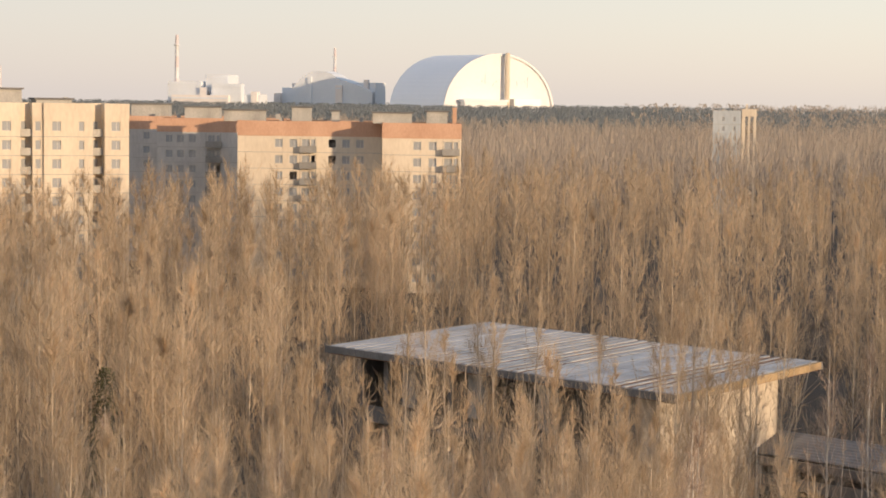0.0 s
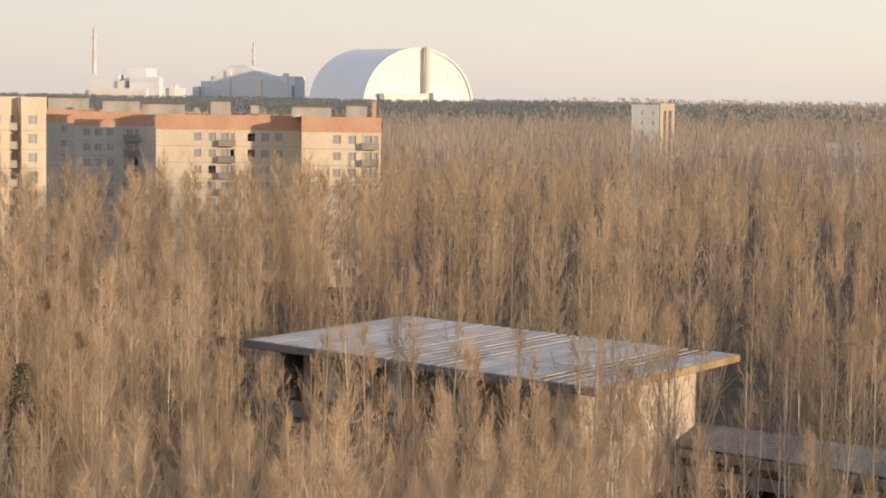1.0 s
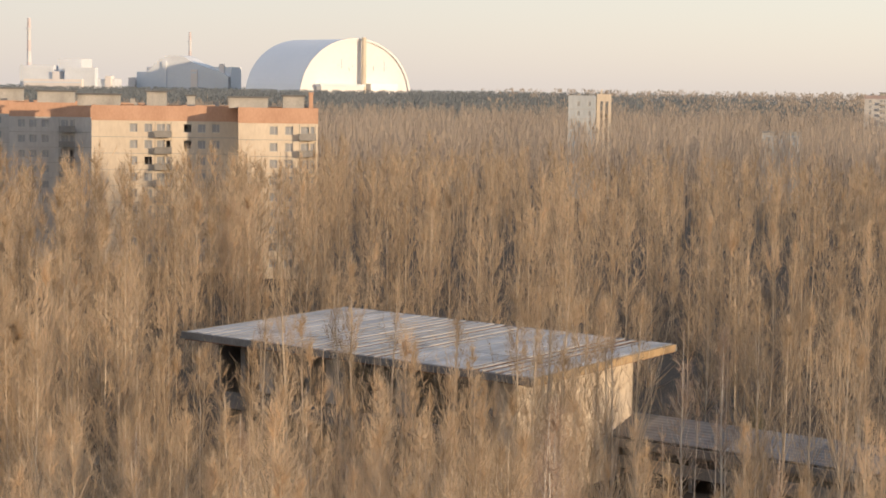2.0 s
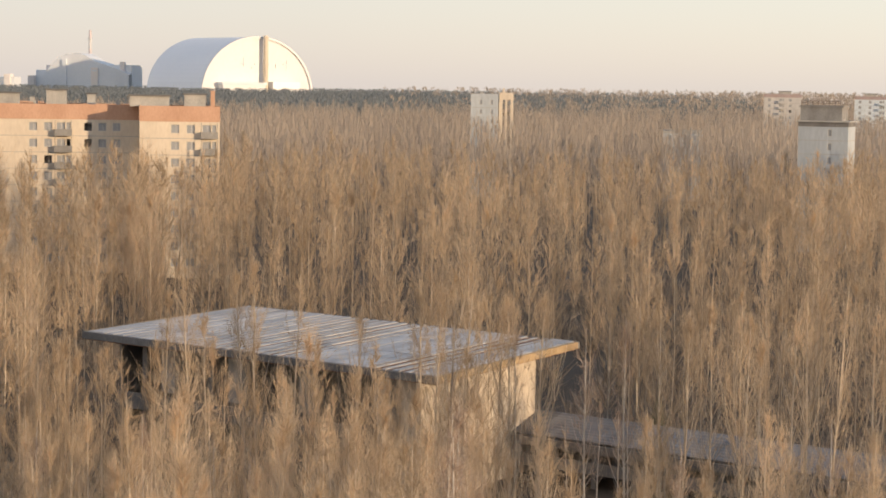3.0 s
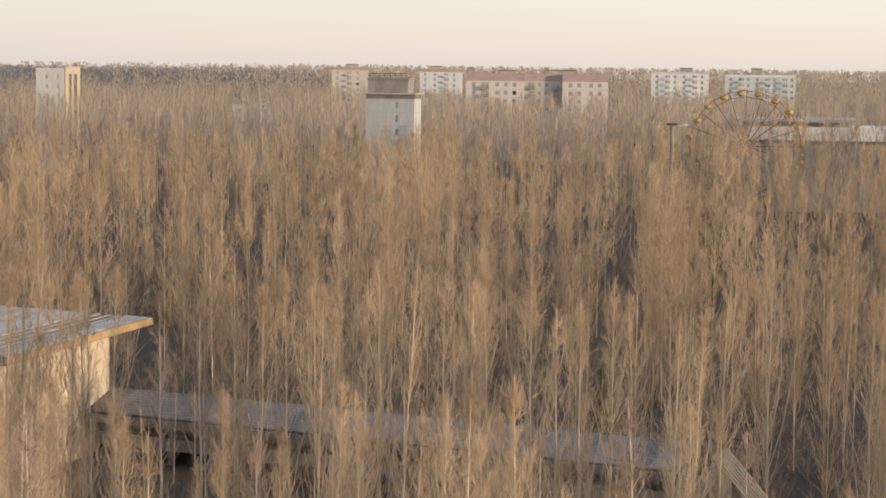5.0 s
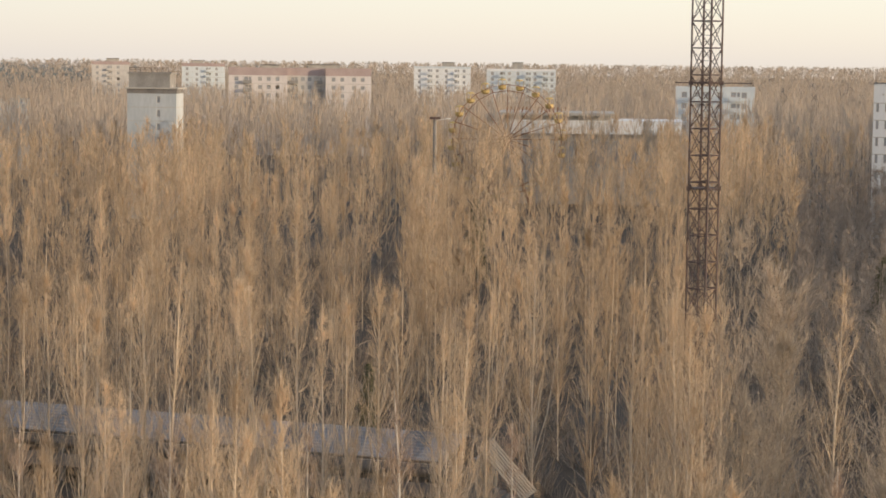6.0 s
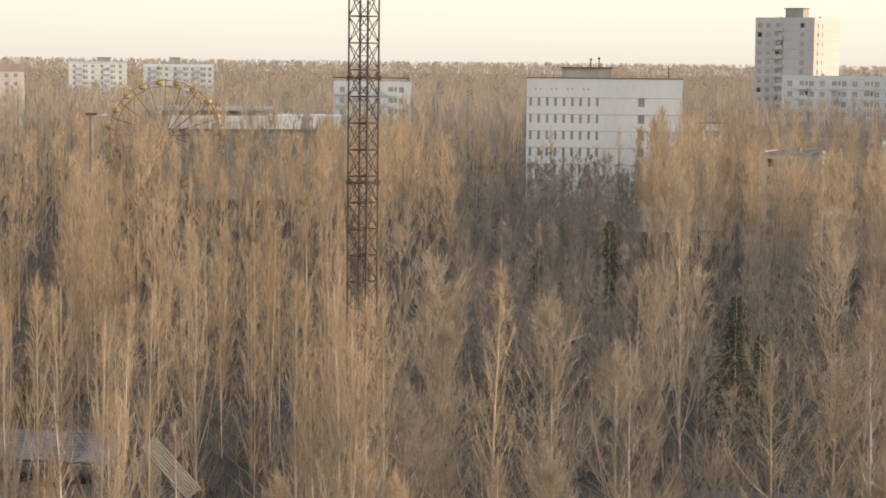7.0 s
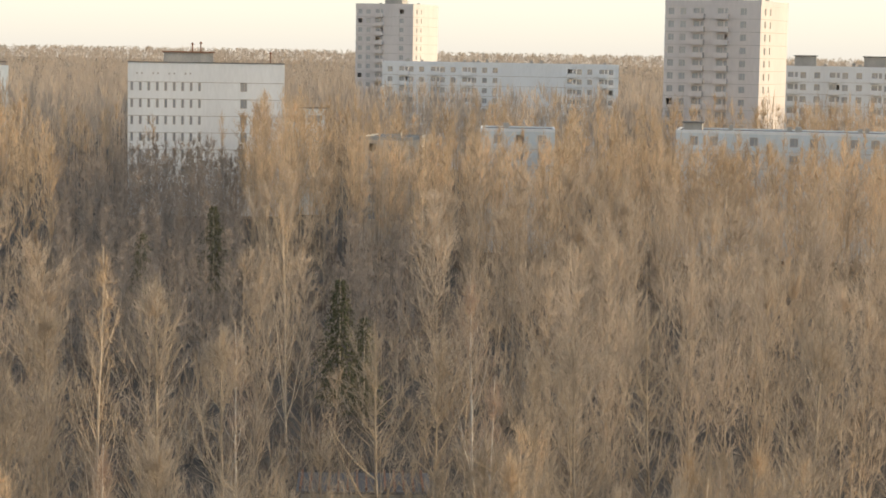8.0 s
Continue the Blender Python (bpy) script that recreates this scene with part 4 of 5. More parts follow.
def bare_tree(rng, h, wide, limbs, twigs, low=0.1, spread=22.0, trunk_r=0.14, segs=3, sides=3, limb_r=0.028, twig_len=0.8, twig_r=0.007,
              loose=0.42, form="spire", rings=7, trunk_sides=5, round_limbs=True, droop=0.0):
    """Leafless tree: trunk, limbs and crown of branchlets and fine twigs. wide: half width; spread: limb angle off the vertical, in degrees."""
    ts = np.linspace(0, 1, rings + 1)
    wob = np.cumsum(rng.normal(0, 0.018 * h / rings, (rings + 1, 2)), 0)
    axis = np.stack([wob[:, 0] - wob[0, 0], wob[:, 1] - wob[0, 1], ts * h], 1)
    trunk = tube(axis, trunk_r * (1 - ts) ** 0.8 + 0.01, trunk_sides)
    t0 = np.sort(low + (0.94 - low) * rng.random(limbs) ** 0.9)
    start = np.stack([np.interp(t0, ts, axis[:, i]) for i in range(3)], 1)
    az = np.arange(limbs) * 2.4 + rng.normal(0, 0.5, limbs)
    hor = np.stack([np.cos(az), np.sin(az), np.zeros(limbs)], 1)
    up = np.array([[0, 0, 1.0]])
    tilt = np.radians(spread * (0.7 + 0.6 * rng.random(limbs)))
    lobe = 0.8 + 0.3 * np.sin(az * 2 + t0 * 9 + rng.random() * 6)
    reach = wide * crown_width(t0 + 0.1, low, form) * (0.5 + 0.5 * rng.random(limbs)) * lobe + 0.1
    rise = np.minimum(reach / np.tan(tilt), 0.985 * h - start[:, 2])
    p1 = start + hor * (reach * 0.62)[:, None] + up * (rise * 0.38)[:, None]
    p2 = start + hor * reach[:, None] + up * (rise * (1 - droop))[:, None]
    us = np.linspace(0, 1, segs + 1)
    pts = np.stack([start * (1 - u) ** 2 + p1 * 2 * u * (1 - u) + p2 * u * u for u in us], 1)
    pts[:, 1:] += rng.normal(0, 0.05, pts[:, 1:].shape)
    r = limb_r * (1.1 - t0) * (0.6 + 0.8 * rng.random(limbs)) + 0.006
    wood = []
    for k in range(segs):
        if round_limbs:
            wood.append(prisms(pts[:, k], pts[:, k + 1], r * (1 - 0.8 * k / segs), r * (1 - 0.8 * (k + 1) / segs), sides))
        else:
            wood.append(blades(rng, pts[:, k], pts[:, k + 1], limb_r * 0.6))
    length = np.linalg.norm(p2 - start, axis=1)

    def on_limb(li, u):
        x = np.clip(u * segs, 0, segs - 1e-4)
        seg = x.astype(int)
        f = (x - seg)[:, None]
        return pts[li, seg] * (1 - f) + pts[li, seg + 1] * f, unit(pts[li, seg + 1] - pts[li, seg])

    m1 = limbs * 5
    li = np.repeat(np.arange(limbs), 5)
    a, ld = on_limb(li, 0.12 + 0.8 * rng.random(m1))
    d = unit(ld + 0.4 * rng.normal(0, 1, (m1, 3)) + up * 0.15)
    b = a + d * (np.clip(length[li] * (0.22 + 0.25 * rng.random(m1)), 0.35, 1.8))[:, None]
    crown = [blades(rng, a, b, twig_r * 1.5)]
    # fine twigs, most on the branchlets, some straight from the limbs and the leader
    m = int(limbs * twigs * 0.62)
    bi = rng.integers(0, m1, m)
    f = rng.random(m)[:, None]
    base = a[bi] * (1 - f) + b[bi] * f
    td = unit(d[bi] + loose * rng.normal(0, 1, (m, 3)) + up * (0.3 - droop * 2))
    crown.append(blades(rng, base, base + td * (twig_len * (0.4 + 0.9 * rng.random(m)))[:, None], twig_r))
    m = int(limbs * twigs * 0.28)
    base, ld = on_limb(rng.integers(0, limbs, m), 0.05 + 0.95 * rng.random(m))
    td = unit(ld + loose * 1.3 * rng.normal(0, 1, (m, 3)) + up * (0.2 - droop * 2))
    crown.append(blades(rng, base, base + td * (twig_len * (0.4 + 0.9 * rng.random(m)))[:, None], twig_r))
    m = int(limbs * twigs * 0.1)
    u = low + (0.99 - low) * rng.random(m) ** 0.6
    base = np.stack([np.interp(u, ts, axis[:, i]) for i in range(3)], 1)
    td = unit(0.45 * rng.normal(0, 1, (m, 3)) + up)
    tl = np.minimum(twig_len * (0.4 + 0.8 * rng.random(m)), 1.04 * h - base[:, 2])
    crown.append(blades(rng, base, base + td * tl[:, None], twig_r))
    return trunk, merge(wood), merge(crown)


def conifer(rng, h, dense):
    n = 5
    ts = np.linspace(0, 1, n + 1)
    axis = np.stack([np.zeros(n + 1), np.zeros(n + 1), ts * h], 1)
    rad = 0.2 * (1 - ts) + 0.02
    trunk = tube(axis, rad, 5)
    t = 0.12 + 0.86 * rng.random(dense)
    az = rng.random(dense) * 2 * np.pi
    lobe = 0.65 + 0.4 * np.sin(az * 3 + t * 23) * np.cos(t * 31 + az)
    rr = h * 0.27 * (1 - t) ** 0.5 * (0.25 + 0.75 * rng.random(dense)) * lobe + 0.12
    base = np.stack([rr * np.cos(az), rr * np.sin(az), t * h - 0.25 * rr], 1)
    d = unit(np.stack([np.cos(az), np.sin(az), -0.3 + rng.normal(0, 0.4, dense)], 1) + 0.5 * rng.normal(0, 1, (dense, 3)))
    ln = (0.35 + 0.5 * rng.random(dense)) * (1.15 - t)
    return trunk, prisms(base, base + d * ln[:, None], np.full(dense, 0.09), np.zeros(dense), 3)


def tree_kind(name, count, label, category, bark, twig, make, limb=None):
    kinds = []
    for k in range(count):
        rng = np.random.default_rng(100 + 17 * k + len(name))
        pieces = make(rng)
        ob = thing(name, Matrix.Identity(4), label, category, "near trees")
        part("trunk", tri_mesh("trunk", *pieces[0], bark), ob)
        if len(pieces) == 3:
            tagged(part("branchwork", tri_mesh("branchwork", *pieces[1], limb or bark), ob), kind="stuff")
        tagged(part("crown", tri_mesh("crown", *pieces[-1], twig), ob), kind="stuff")
        kinds.append(ob)
    return kinds


POPLARS = tree_kind("poplar", 7, "slender bare poplar with golden upswept twigs", "tree", BARK, TWIG_GOLD,
                    lambda r: bare_tree(r, 19.5, 2.0 + 0.7 * r.random(), 56, 58, low=0.06, spread=16 + 7 * r.random(), trunk_r=0.11, limb_r=0.036, twig_len=0.8, twig_r=0.0072, loose=0.46))
BIRCHES = tree_kind("birch", 3, "bare birch with pale trunk and reddish twigs", "tree", BIRCH_BARK, TWIG_RED,
                    lambda r: bare_tree(r, 17.5, 1.9, 34, 62, low=0.18, spread=24, trunk_r=0.11, limb_r=0.034, twig_len=0.75, twig_r=0.0065, droop=0.05, loose=0.6))
ASPENS = tree_kind("aspen", 5, "broad bare aspen with grey-brown branching crown", "tree", MID_BARK, TWIG_BROWN_SHADED,
                   lambda r: bare_tree(r, 17.0, 3.0 + 0.9 * r.random(), 56, 84, low=0.14, spread=28 + 8 * r.random(), trunk_r=0.11, limb_r=0.044, twig_len=0.75, twig_r=0.009, loose=0.55, form="dome"), MID_BARK)
PINES = tree_kind("spruce", 2, "dark green spruce among bare trees", "tree", BARK, NEEDLE, lambda r: conifer(r, 14.0, 2200))

# places where nothing grows: (x, y, half width, half depth, turn in degrees)
KEEP_OUT = []
for ob in list(scene.objects):
    if ob.parent is None and ob.type == "EMPTY" and ob.get("category") not in ("tree", None):
        lo, hi = Vector((1e9, 1e9)), Vector((-1e9, -1e9))
        for c in ob.children_recursive:
            if c.type == "MESH" and c.data.vertices:
                mm = c.matrix_basis.copy()
                pa = c.parent
                while pa is not None and pa is not ob:
                    mm = pa.matrix_basis @ mm
                    pa = pa.parent
                for v in c.data.vertices:
                    w = mm @ v.co
                    lo.x, lo.y, hi.x, hi.y = min(lo.x, w.x), min(lo.y, w.y), max(hi.x, w.x), max(hi.y, w.y)
        KEEP_OUT.append((ob.matrix_basis.inverted(), lo - Vector((1.3, 1.6)), hi + Vector((1.3, 1.3)), ob.name))


def free(x, y):
    p = Vector((x, y, 0))
    for inv, lo, hi, name in KEEP_OUT:
        q = inv @ p
        if lo.x < q.x < hi.x and lo.y < q.y < hi.y:
            return False
    return True


def clearing(az, d):
    """Where the growth is young and low."""
    return (35.6 < az < 40.4 and 124 < d < 190) or (42.7 < az < 46.0 and 126 < d < 188)


def thicket(az, d):
    """Where a dense dark thicket stands behind the clearings."""
    return (35.4 < az < 40.7 and 190 <= d < 390) or (43.0 < az < 45.8 and 188 <= d < 262)


def tallest(az, d):
    """Young growth stays low in front of the flat building, the walkway and the mast."""
    if 8.0 < az < 12.5 and d < 172:
        return 33 - d * 0.172
    if -4.5 < az <= 8.0 and d < 180:
        return 33 - d * 0.122
    if (27.3 < az < 29.3 or 22.6 < az < 24.6) and d < 150:
        return 33 - d * 0.208
    if 42.2 < az < 45.4 and d < 132:
        return 33 - d * 0.215
    if 31.8 < az < 34.2 and d < 130:
        return 33 - d * 0.113
    if 12.5 <= az < 28.5 and 112 < d < 174 - (az - 9.9) * 1.4:
        return 33 - d * 0.165
    return 99.0


rnd = random.Random(12)
places = []
d = 64.0
while d < 430:
    step = 5.8 if d < 118 else 6.5 + d / 330
    n = int(radians(80) * d / step)
    for k in range(n):
        az = -16 + 80 * (k + rnd.random()) / n
        dd = d + rnd.uniform(-0.5, 0.5) * step
        x, y = polar(az, dd)
        thin = noise.noise(Vector((x / 16.0, y / 16.0, 3.7)))
        if thin < -0.16 and az < 47 and rnd.random() < 0.85:
            continue
        if thicket(az, dd) or (clearing(az, dd) and rnd.random() < 0.5):
            continue
        if free(x, y):
            places.append((dd, az, x, y))
    d += step
# denser belts in front of the clinic, the low blue blocks and the tall cream blocks
for az0, az1, d0, d1, n in ((40.7, 43.2, 285, 385, 60), (43.2, 60.5, 262, 326, 190), (-14.5, -1.0, 225, 334, 80), (-15.0, -2.5, 120, 205, 80), (0.0, 12.0, 250, 420, 70),
                            (15.4, 19.2, 330, 412, 45), (24.6, 26.0, 200, 295, 22), (31.5, 34.8, 330, 425, 45), (-2.5, 1.5, 250, 335, 32), (17.2, 18.6, 250, 405, 26)):
    for k in range(n):
        az, dd = rnd.uniform(az0, az1), rnd.uniform(d0, d1)
        x, y = polar(az, dd)
        if free(x, y):
            places.append((dd, az, x, y))
# a dense belt of young poplars in front of the flat building
for k in range(280):
    az, dd = rnd.uniform(-5.0, 8.0), math.sqrt(rnd.uniform(78.0 ** 2, 158.0 ** 2))
    x, y = polar(az, dd)
    if free(x, y) and all((x - p[2]) ** 2 + (y - p[3]) ** 2 > 6.2 for p in places):
        places.append((dd, az, x, y))
places.sort()

# single trees that stand out: bearing, distance, height
HERO_POPLARS = [(-0.3, 147, 20.2), (1.6, 151, 20.6), (2.5, 146, 19.2), (6.25, 138, 20.0), (7.3, 144, 21.4), (-2.7, 130, 16.0), (-10.8, 150, 20.4), (-7.4, 118, 19.0), (1.3, 149, 19.5), (6.6, 137, 19.6), (7.0, 142, 20.6), (4.3, 140, 17.6), (0.3, 141, 17.2), (-1.2, 150, 18.0), (8.4, 140, 18.6), (8.9, 138, 19.0), (9.5, 144, 18.6),
                (13.1, 140, 18.0), (15.9, 120, 18.7), (17.2, 132, 20.2), (19.6, 124, 20.3), (22.2, 114, 19.3), (25.5, 112, 19.4), (26.8, 120, 19.8), (13.7, 134, 18.4), (15.4, 128, 19.4), (16.6, 124, 19.8), (18.9, 126, 20.0),
                (20.3, 132, 20.2), (21.5, 124, 19.6), (22.9, 118, 19.4), (24.4, 120, 19.8), (26.1, 116, 19.4), (23.8, 126, 20.0), (17.8, 136, 20.4), (14.6, 138, 19.0)]
HERO_MORE = [(32.3, 121, 19.4), (32.9, 115, 19.6), (33.5, 124, 19.0), (32.6, 107, 20.4), (0.72, 320, 24.5), (28.2, 150, 20.0), (31.1, 122, 20.4), (36.5, 120, 21.2), (42.0, 168, 20.8), (53.7, 72, 18.2), (55.1, 78, 18.5), (58.0, 70, 18.2), (48.4, 75, 18.2)]
# first four: low birches added to throw shade on the flat building's end wall
HERO_BIRCHES = [(11.3, 158, 8.6), (12.2, 153, 9.0), (10.5, 151, 8.2), (11.9, 161, 8.4), (11.0, 133, 17.2), (9.0, 141, 16.6), (12.1, 140, 17.0), (13.5, 104, 14.3), (47.8, 96, 17.6), (47.5, 121, 19.6), (27.6, 96, 16.0), (40.6, 132, 15.5)]
HERO_ASPENS = [(35.3, 110, 19.2), (38.4, 114, 20.0), (40.2, 100, 19.4), (44.7, 104, 19.0), (46.0, 106, 18.6), (49.0, 100, 18.4), (50.5, 110, 18.4), (56.9, 114, 19.0), (33.9, 98, 17.5), (52.4, 118, 18.8)]
used_first = set()


def plant(bank, x, y, height, own_height):
    src = bank[rnd.randrange(len(bank))]
    s = height / own_height
    m = pose(x, y, 0, rnd.uniform(-2, 2), rnd.uniform(-2, 2), rnd.uniform(0, 360))
    if src.name not in used_first:
        used_first.add(src.name)
        src.matrix_basis = m
        src.scale = (s, s, s)
    else:
        copy_thing(src, m).scale = (s, s, s)


heroes = []
for bank, own, rows in ((POPLARS, 19.5, HERO_POPLARS + HERO_MORE), (BIRCHES, 17.5, HERO_BIRCHES), (ASPENS, 17.0, HERO_ASPENS)):
    for az, dd, ht in rows:
        x, y = polar(az, dd)
        plant(bank, x, y, ht, own)
        heroes.append((x, y))
places = [p for p in places if all((p[2] - hx) ** 2 + (p[3] - hy) ** 2 > 5.0 for hx, hy in heroes)]
near = [p for p in places if p[0] < 119][:290]
for i, (dd, az, x, y) in enumerate(near):
    r = rnd.random()
    if az > 31:
        bank = ASPENS if r < 0.6 else POPLARS if r < 0.9 else BIRCHES
    else:
        bank = POPLARS if r < 0.84 else BIRCHES if r < 0.95 else ASPENS
    top = min(33 - dd * (0.185 if az > 33 else 0.155), 20.5)
    if rnd.random() < 0.85:
        top = min(top, tallest(az, dd))
    plant(bank, x, y, max(5.0, top * rnd.uniform(0.78, 1.02)), 19.5 if bank is POPLARS else 17.5)
for k, (az, dd, s) in enumerate(((43.5, 181, 0.9), (44.2, 176, 0.7), (-9.5, 160, 0.85), (13.0, 170, 0.5), (23.5, 174, 0.5), (26.5, 295, 0.95), (39.9, 255, 0.95), (37.9, 240, 0.8))):
    x, y = polar(az, dd)
    if k < 2:
        PINES[k].matrix_basis = pose(x, y, 0, 0, 0, 40 * k)
        PINES[k].scale = (s, s, s)
    else:
        copy_thing(PINES[k % 2], pose(x, y, 0, 0, 0, 55 * k)).scale = (s, s, s)


def woods(name, sites, label, variants, materials, seed):
    """One joined mesh of many trees, each a turned and scaled copy of a few variants."""
    rng = np.random.default_rng(seed)
    for slot, mat in enumerate(materials):
        vs, fs, n = [], [], 0
        for i, (x, y, s, wide) in enumerate(sites):
            v, f = variants[i % len(variants)][slot]
            t = (i * 2.399) % 6.283
            c, sn = math.cos(t), math.sin(t)
            q = np.empty_like(v)
            q[:, 0] = (v[:, 0] * c - v[:, 1] * sn) * s * wide + x
            q[:, 1] = (v[:, 0] * sn + v[:, 1] * c) * s * wide + y
            q[:, 2] = v[:, 2] * s
            vs.append(q)
            fs.append(f + n)
            n += len(v)
        ob = new(name, tri_mesh(name, np.concatenate(vs), np.concatenate(fs), mat))
        tagged(ob, label, "trees", kind="stuff")


near_set = {(p[2], p[3]) for p in near}
mid1 = [p for p in places if p[0] < 250 and (p[2], p[3]) not in near_set]
mid2 = [p for p in places if p[0] >= 250]


def sites(ps, lo, hi):
    res = []
    for dd, az, x, y in ps:
        s = rnd.uniform(lo, hi)
        wide = rnd.uniform(0.8, 1.3)
        if rnd.random() < 0.86:
            s = min(s, max(0.25, tallest(az, dd) * rnd.uniform(0.75, 1.0) / 19.5))
        if az > 41 and dd > 330:
            s *= 1.14
        elif az > 46 and dd > 255:
            s *= 1.0
        elif az < 8 and dd > 200:
            s *= 1.06
        elif 24 < az < 35 and dd > 290:
            s *= 1.08
        if clearing(az, dd):
            s *= 0.4
            wide *= 1.7
        res.append((x, y, s, wide))
    return res


def variants(n, seed, **kw):
    full = [bare_tree(np.random.default_rng(seed + k), 19.5, kw["wide"] * (0.85 + 0.15 * (k % 3)), kw["limbs"], kw["twigs"], low=kw["low"], spread=kw["spread"] + 4 * (k % 3),
                      segs=kw["segs"], limb_r=kw["lr"], twig_len=kw["tl"], twig_r=kw["twr"], form=kw.get("form", "spire"), rings=3, trunk_sides=3,
                      round_limbs=kw["segs"] > 1, loose=0.38, trunk_r=0.055) for k in range(n)]
    return [(trunk, merge([limbs, crown])) for trunk, limbs, crown in full]


grey_side = [p for p in mid1 if p[1] > 33.5]
gold_side = [p for p in mid1 if p[1] <= 33.5]
woods("poplar_wood", sites(gold_side, 0.84, 1.1), "dense stand of bare golden poplars", variants(7, 300, limbs=30, twigs=50, low=0.12, spread=16, wide=2.3, segs=2, lr=0.024, tl=0.95, twr=0.0125), (BARK, TWIG_GOLD), 1)
woods("aspen_wood", sites(grey_side, 0.8, 1.08), "stand of bare grey-brown aspens and poplars", variants(7, 350, limbs=32, twigs=60, low=0.14, spread=22, wide=2.7, segs=2, lr=0.024, tl=0.9, twr=0.0135, form="dome"), (MID_BARK, TWIG_TAN_LIT), 5)
woods("poplar_wood", sites(mid2, 0.86, 1.16), "dense stand of bare golden poplars", variants(7, 400, limbs=18, twigs=20, low=0.24, spread=16, wide=2.4, segs=1, lr=0.024, tl=1.2, twr=0.025), (MID_BARK, TWIG_GOLD), 2)

dark = []
for az0, az1, d0, d1 in ((35.4, 40.7, 186, 388), (43.0, 45.8, 184, 262)):
    d = d0
    while d < d1:
        gap = 3.7 + (d - 184) / 300
        n = int(radians(az1 - az0) * d / gap)
        for k in range(n):
            x, y = polar(az0 + (az1 - az0) * (k + rnd.random()) / n, d + rnd.uniform(-1.5, 1.5))
            if free(x, y):
                dark.append((x, y, (0.56 + 0.0013 * (d - 190)) * rnd.uniform(0.86, 1.14), rnd.uniform(1.0, 1.5)))
        d += gap
woods("dark_thicket", dark, "dark tangled thicket behind a clearing", variants(5, 450, limbs=18, twigs=22, low=0.1, spread=24, wide=2.6, segs=1, lr=0.022, tl=1.0, twr=0.034), (DARK_TWIG, DARK_TWIG), 6)

far_places = []
d = 430.0
while d < 1500:
    step = 5.5 + (d - 430) / 110
    n = int(radians(84) * d / step)
    for k in range(n):
        az = -18 + 84 * (k + rnd.random()) / n
        dd = d + rnd.uniform(-0.5, 0.5) * step
        x, y = polar(az, dd)
        if free(x, y):
            far_places.append((x, y, rnd.uniform(1.0, 1.3) if d < 800 else rnd.uniform(0.85, 1.15), rnd.uniform(1.0, 1.5)))
    d += step * 1.5


def tuft_tree(seed, h, n, width, thick):
    rng = np.random.default_rng(seed)
    t = 0.34 + 0.56 * rng.random(n) ** 0.8
    az = rng.random(n) * 6.283
    r = width * np.sqrt(rng.random(n)) * (1 - t) * 1.3
    a = np.stack([r * np.cos(az), r * np.sin(az), t * h], 1)
    lean = 0.14 * width * rng.normal(0.5, 0.6, (n, 1))
    b = a + np.stack([np.cos(az), np.sin(az), np.zeros(n)], 1) * lean + np.array([[0, 0, 1.0]]) * (h * (0.07 + 0.08 * rng.random((n, 1))))
    trunk = prisms(np.array([[0, 0, 0.0]]), np.array([[0, 0, 0.8 * h]]), np.array([0.12]), np.array([0.0]), 3)
    return trunk, blades(rng, a, b, thick)


woods("far_wood", far_places, "distant bare woodland across the town", [tuft_tree(500 + k, 20.5, 46, 3.2, 0.065) for k in range(6)], (FAR_WOOD_HAZED, FAR_WOOD_HAZED), 3)

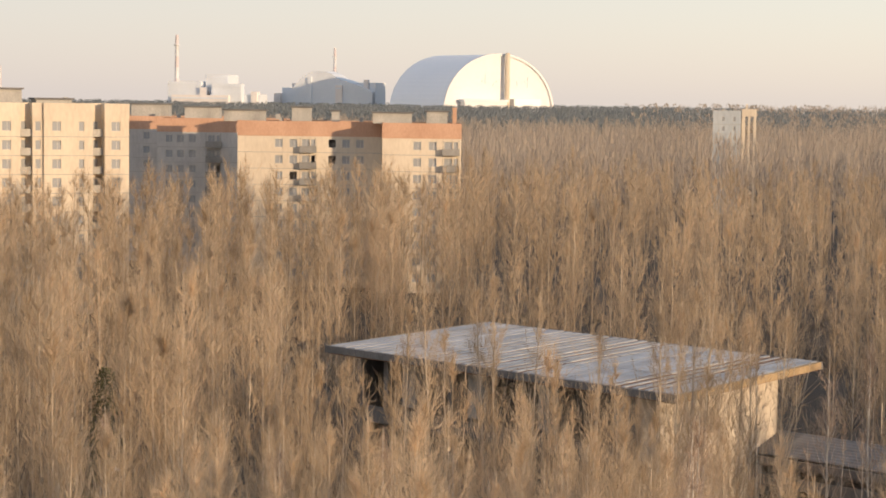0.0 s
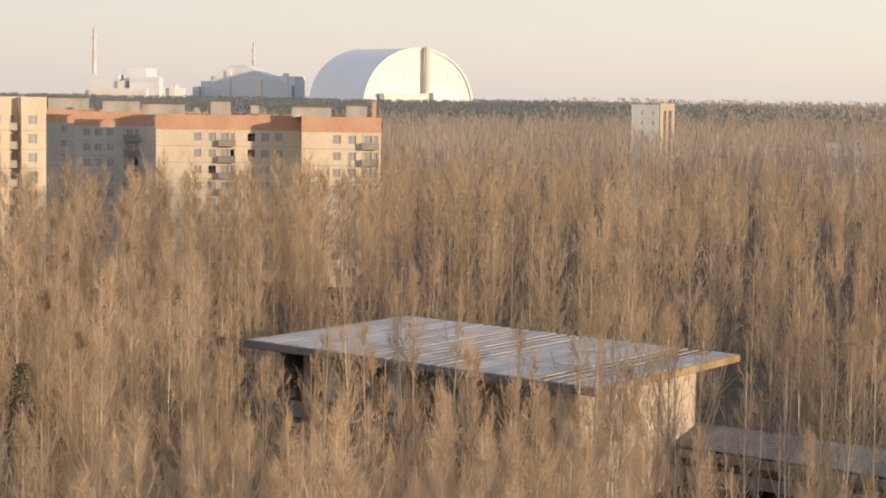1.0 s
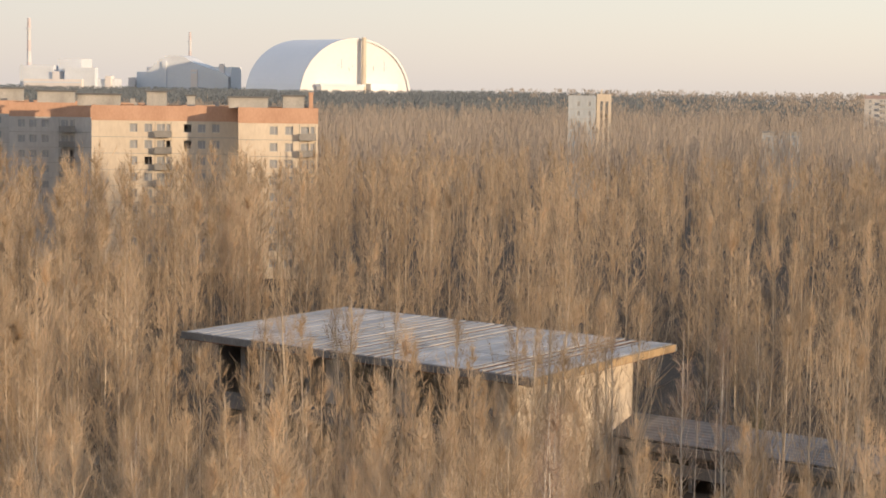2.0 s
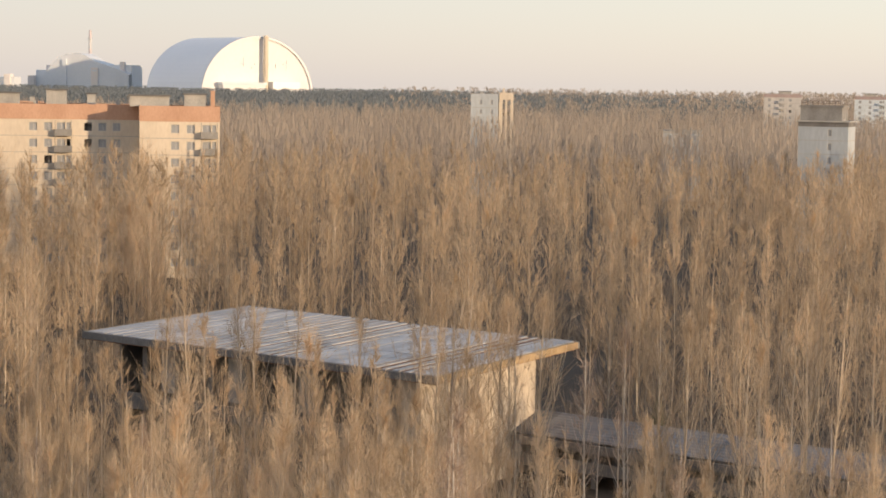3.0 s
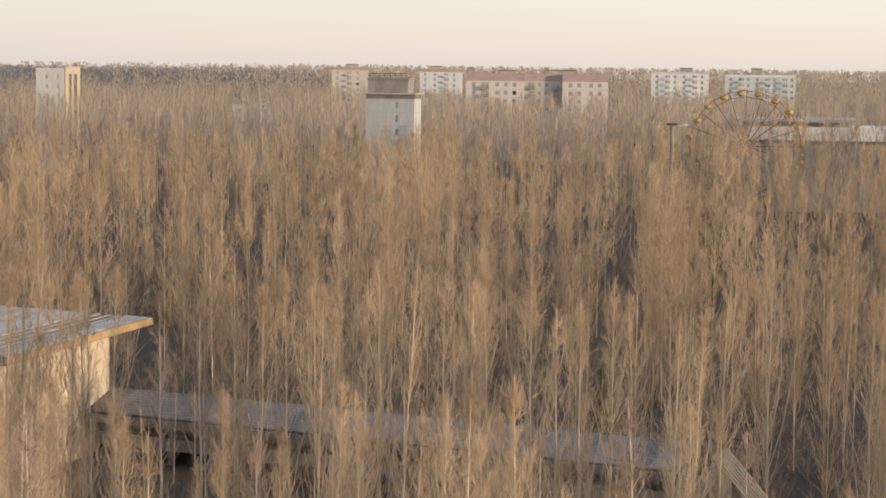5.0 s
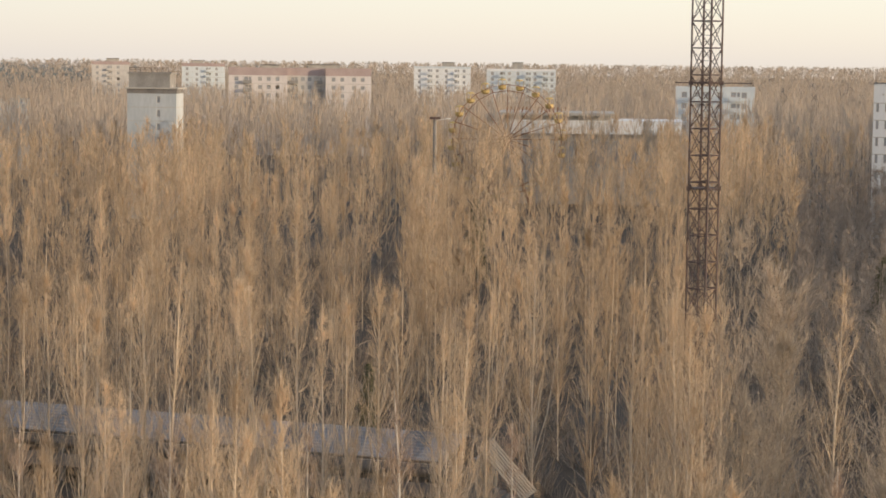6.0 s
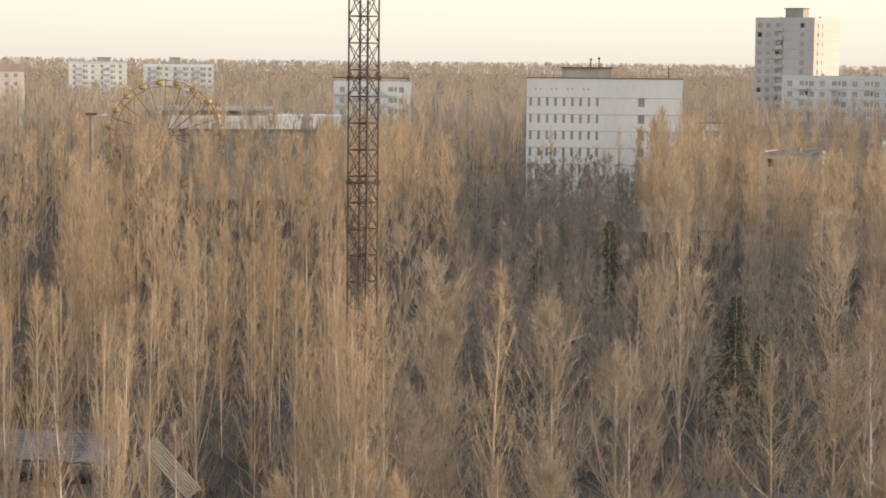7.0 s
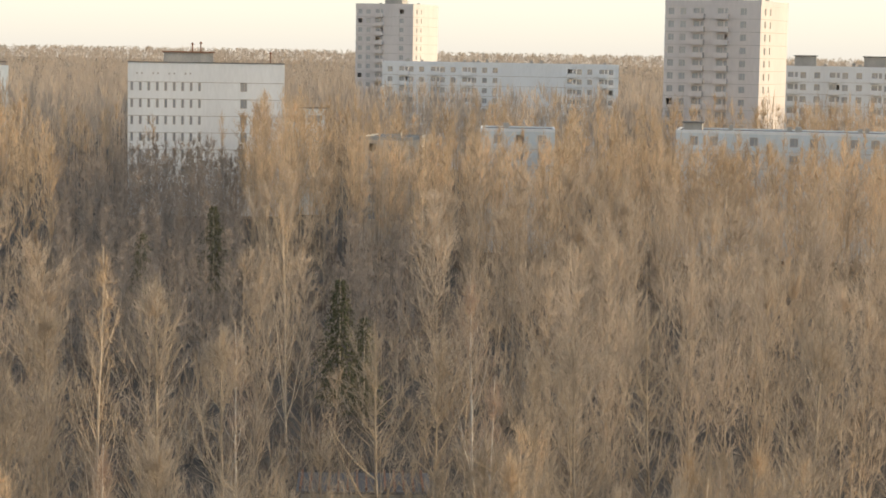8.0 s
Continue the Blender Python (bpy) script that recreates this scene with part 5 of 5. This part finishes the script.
horizon = []
d = 1500.0
while d < 4850:
    step = 13 + (d - 1500) / 130
    n = int(radians(88) * d / step)
    for k in range(n):
        az = -20 + 88 * (k + rnd.random()) / n
        x, y = polar(az, d + rnd.uniform(-0.5, 0.5) * step)
        if free(x, y):
            horizon.append((x, y, rnd.uniform(0.8, 1.15), rnd.uniform(1.5, 3.0)))
    d += step * 2.2
west = [h for h in horizon if math.degrees(math.atan2(h[0], h[1])) < 11 + 6 * math.sin(h[1] * 0.01)]
east = [h for h in horizon if math.degrees(math.atan2(h[0], h[1])) >= 11 + 6 * math.sin(h[1] * 0.01)]
east = [(x, y, s * (1.4 if math.hypot(x, y) > 2600 else 1.1), wide) for x, y, s, wide in east]
west += [(x + rnd.uniform(-14, 14), y + rnd.uniform(-14, 14), s, wide) for x, y, s, wide in west if y > 2000]
west = [(x, y, 0.8 + 0.32 * s, wide * 1.2) for x, y, s, wide in west]
tufts = [tuft_tree(600 + k, 20, 24, 4.5, 0.19) for k in range(5)]
woods("horizon_forest", west, "dark pine forest along the horizon", tufts, (FAR_PINE_HAZED, FAR_PINE_HAZED), 4)
woods("horizon_woodland", east, "bare woodland along the horizon, paled by haze in its colour", tufts, (FAR_WOOD_HAZED, FAR_WOOD_HAZED), 7)


def shrub(seed):
    rng = np.random.default_rng(seed)
    n = 44
    az = rng.random(n) * 6.283
    r = 0.5 * rng.random(n)
    a = np.stack([r * np.cos(az), r * np.sin(az), 1.2 * rng.random(n) ** 2], 1)
    d = unit(np.stack([np.cos(az) * 0.5, np.sin(az) * 0.5, np.ones(n)], 1) + 0.25 * rng.normal(0, 1, (n, 3)))
    stem = prisms(np.zeros((1, 3)), np.array([[0.1, 0, 2.2]]), np.array([0.04]), np.array([0.0]), 3)
    return stem, blades(rng, a, a + d * (1.0 + 1.8 * rng.random(n))[:, None], 0.022)


bushes = []
for k in range(2500):
    az, dd = rnd.uniform(-14, 60), math.sqrt(rnd.uniform(95.0 ** 2, 330.0 ** 2))
    x, y = polar(az, dd)
    if free(x, y):
        bushes.append((x, y, rnd.uniform(0.7, 2.1), rnd.uniform(0.8, 1.4)))
woods("undergrowth", bushes, "low bare shrubs and saplings under the trees", [shrub(700 + k) for k in range(5)], (SHRUB, SHRUB), 8)
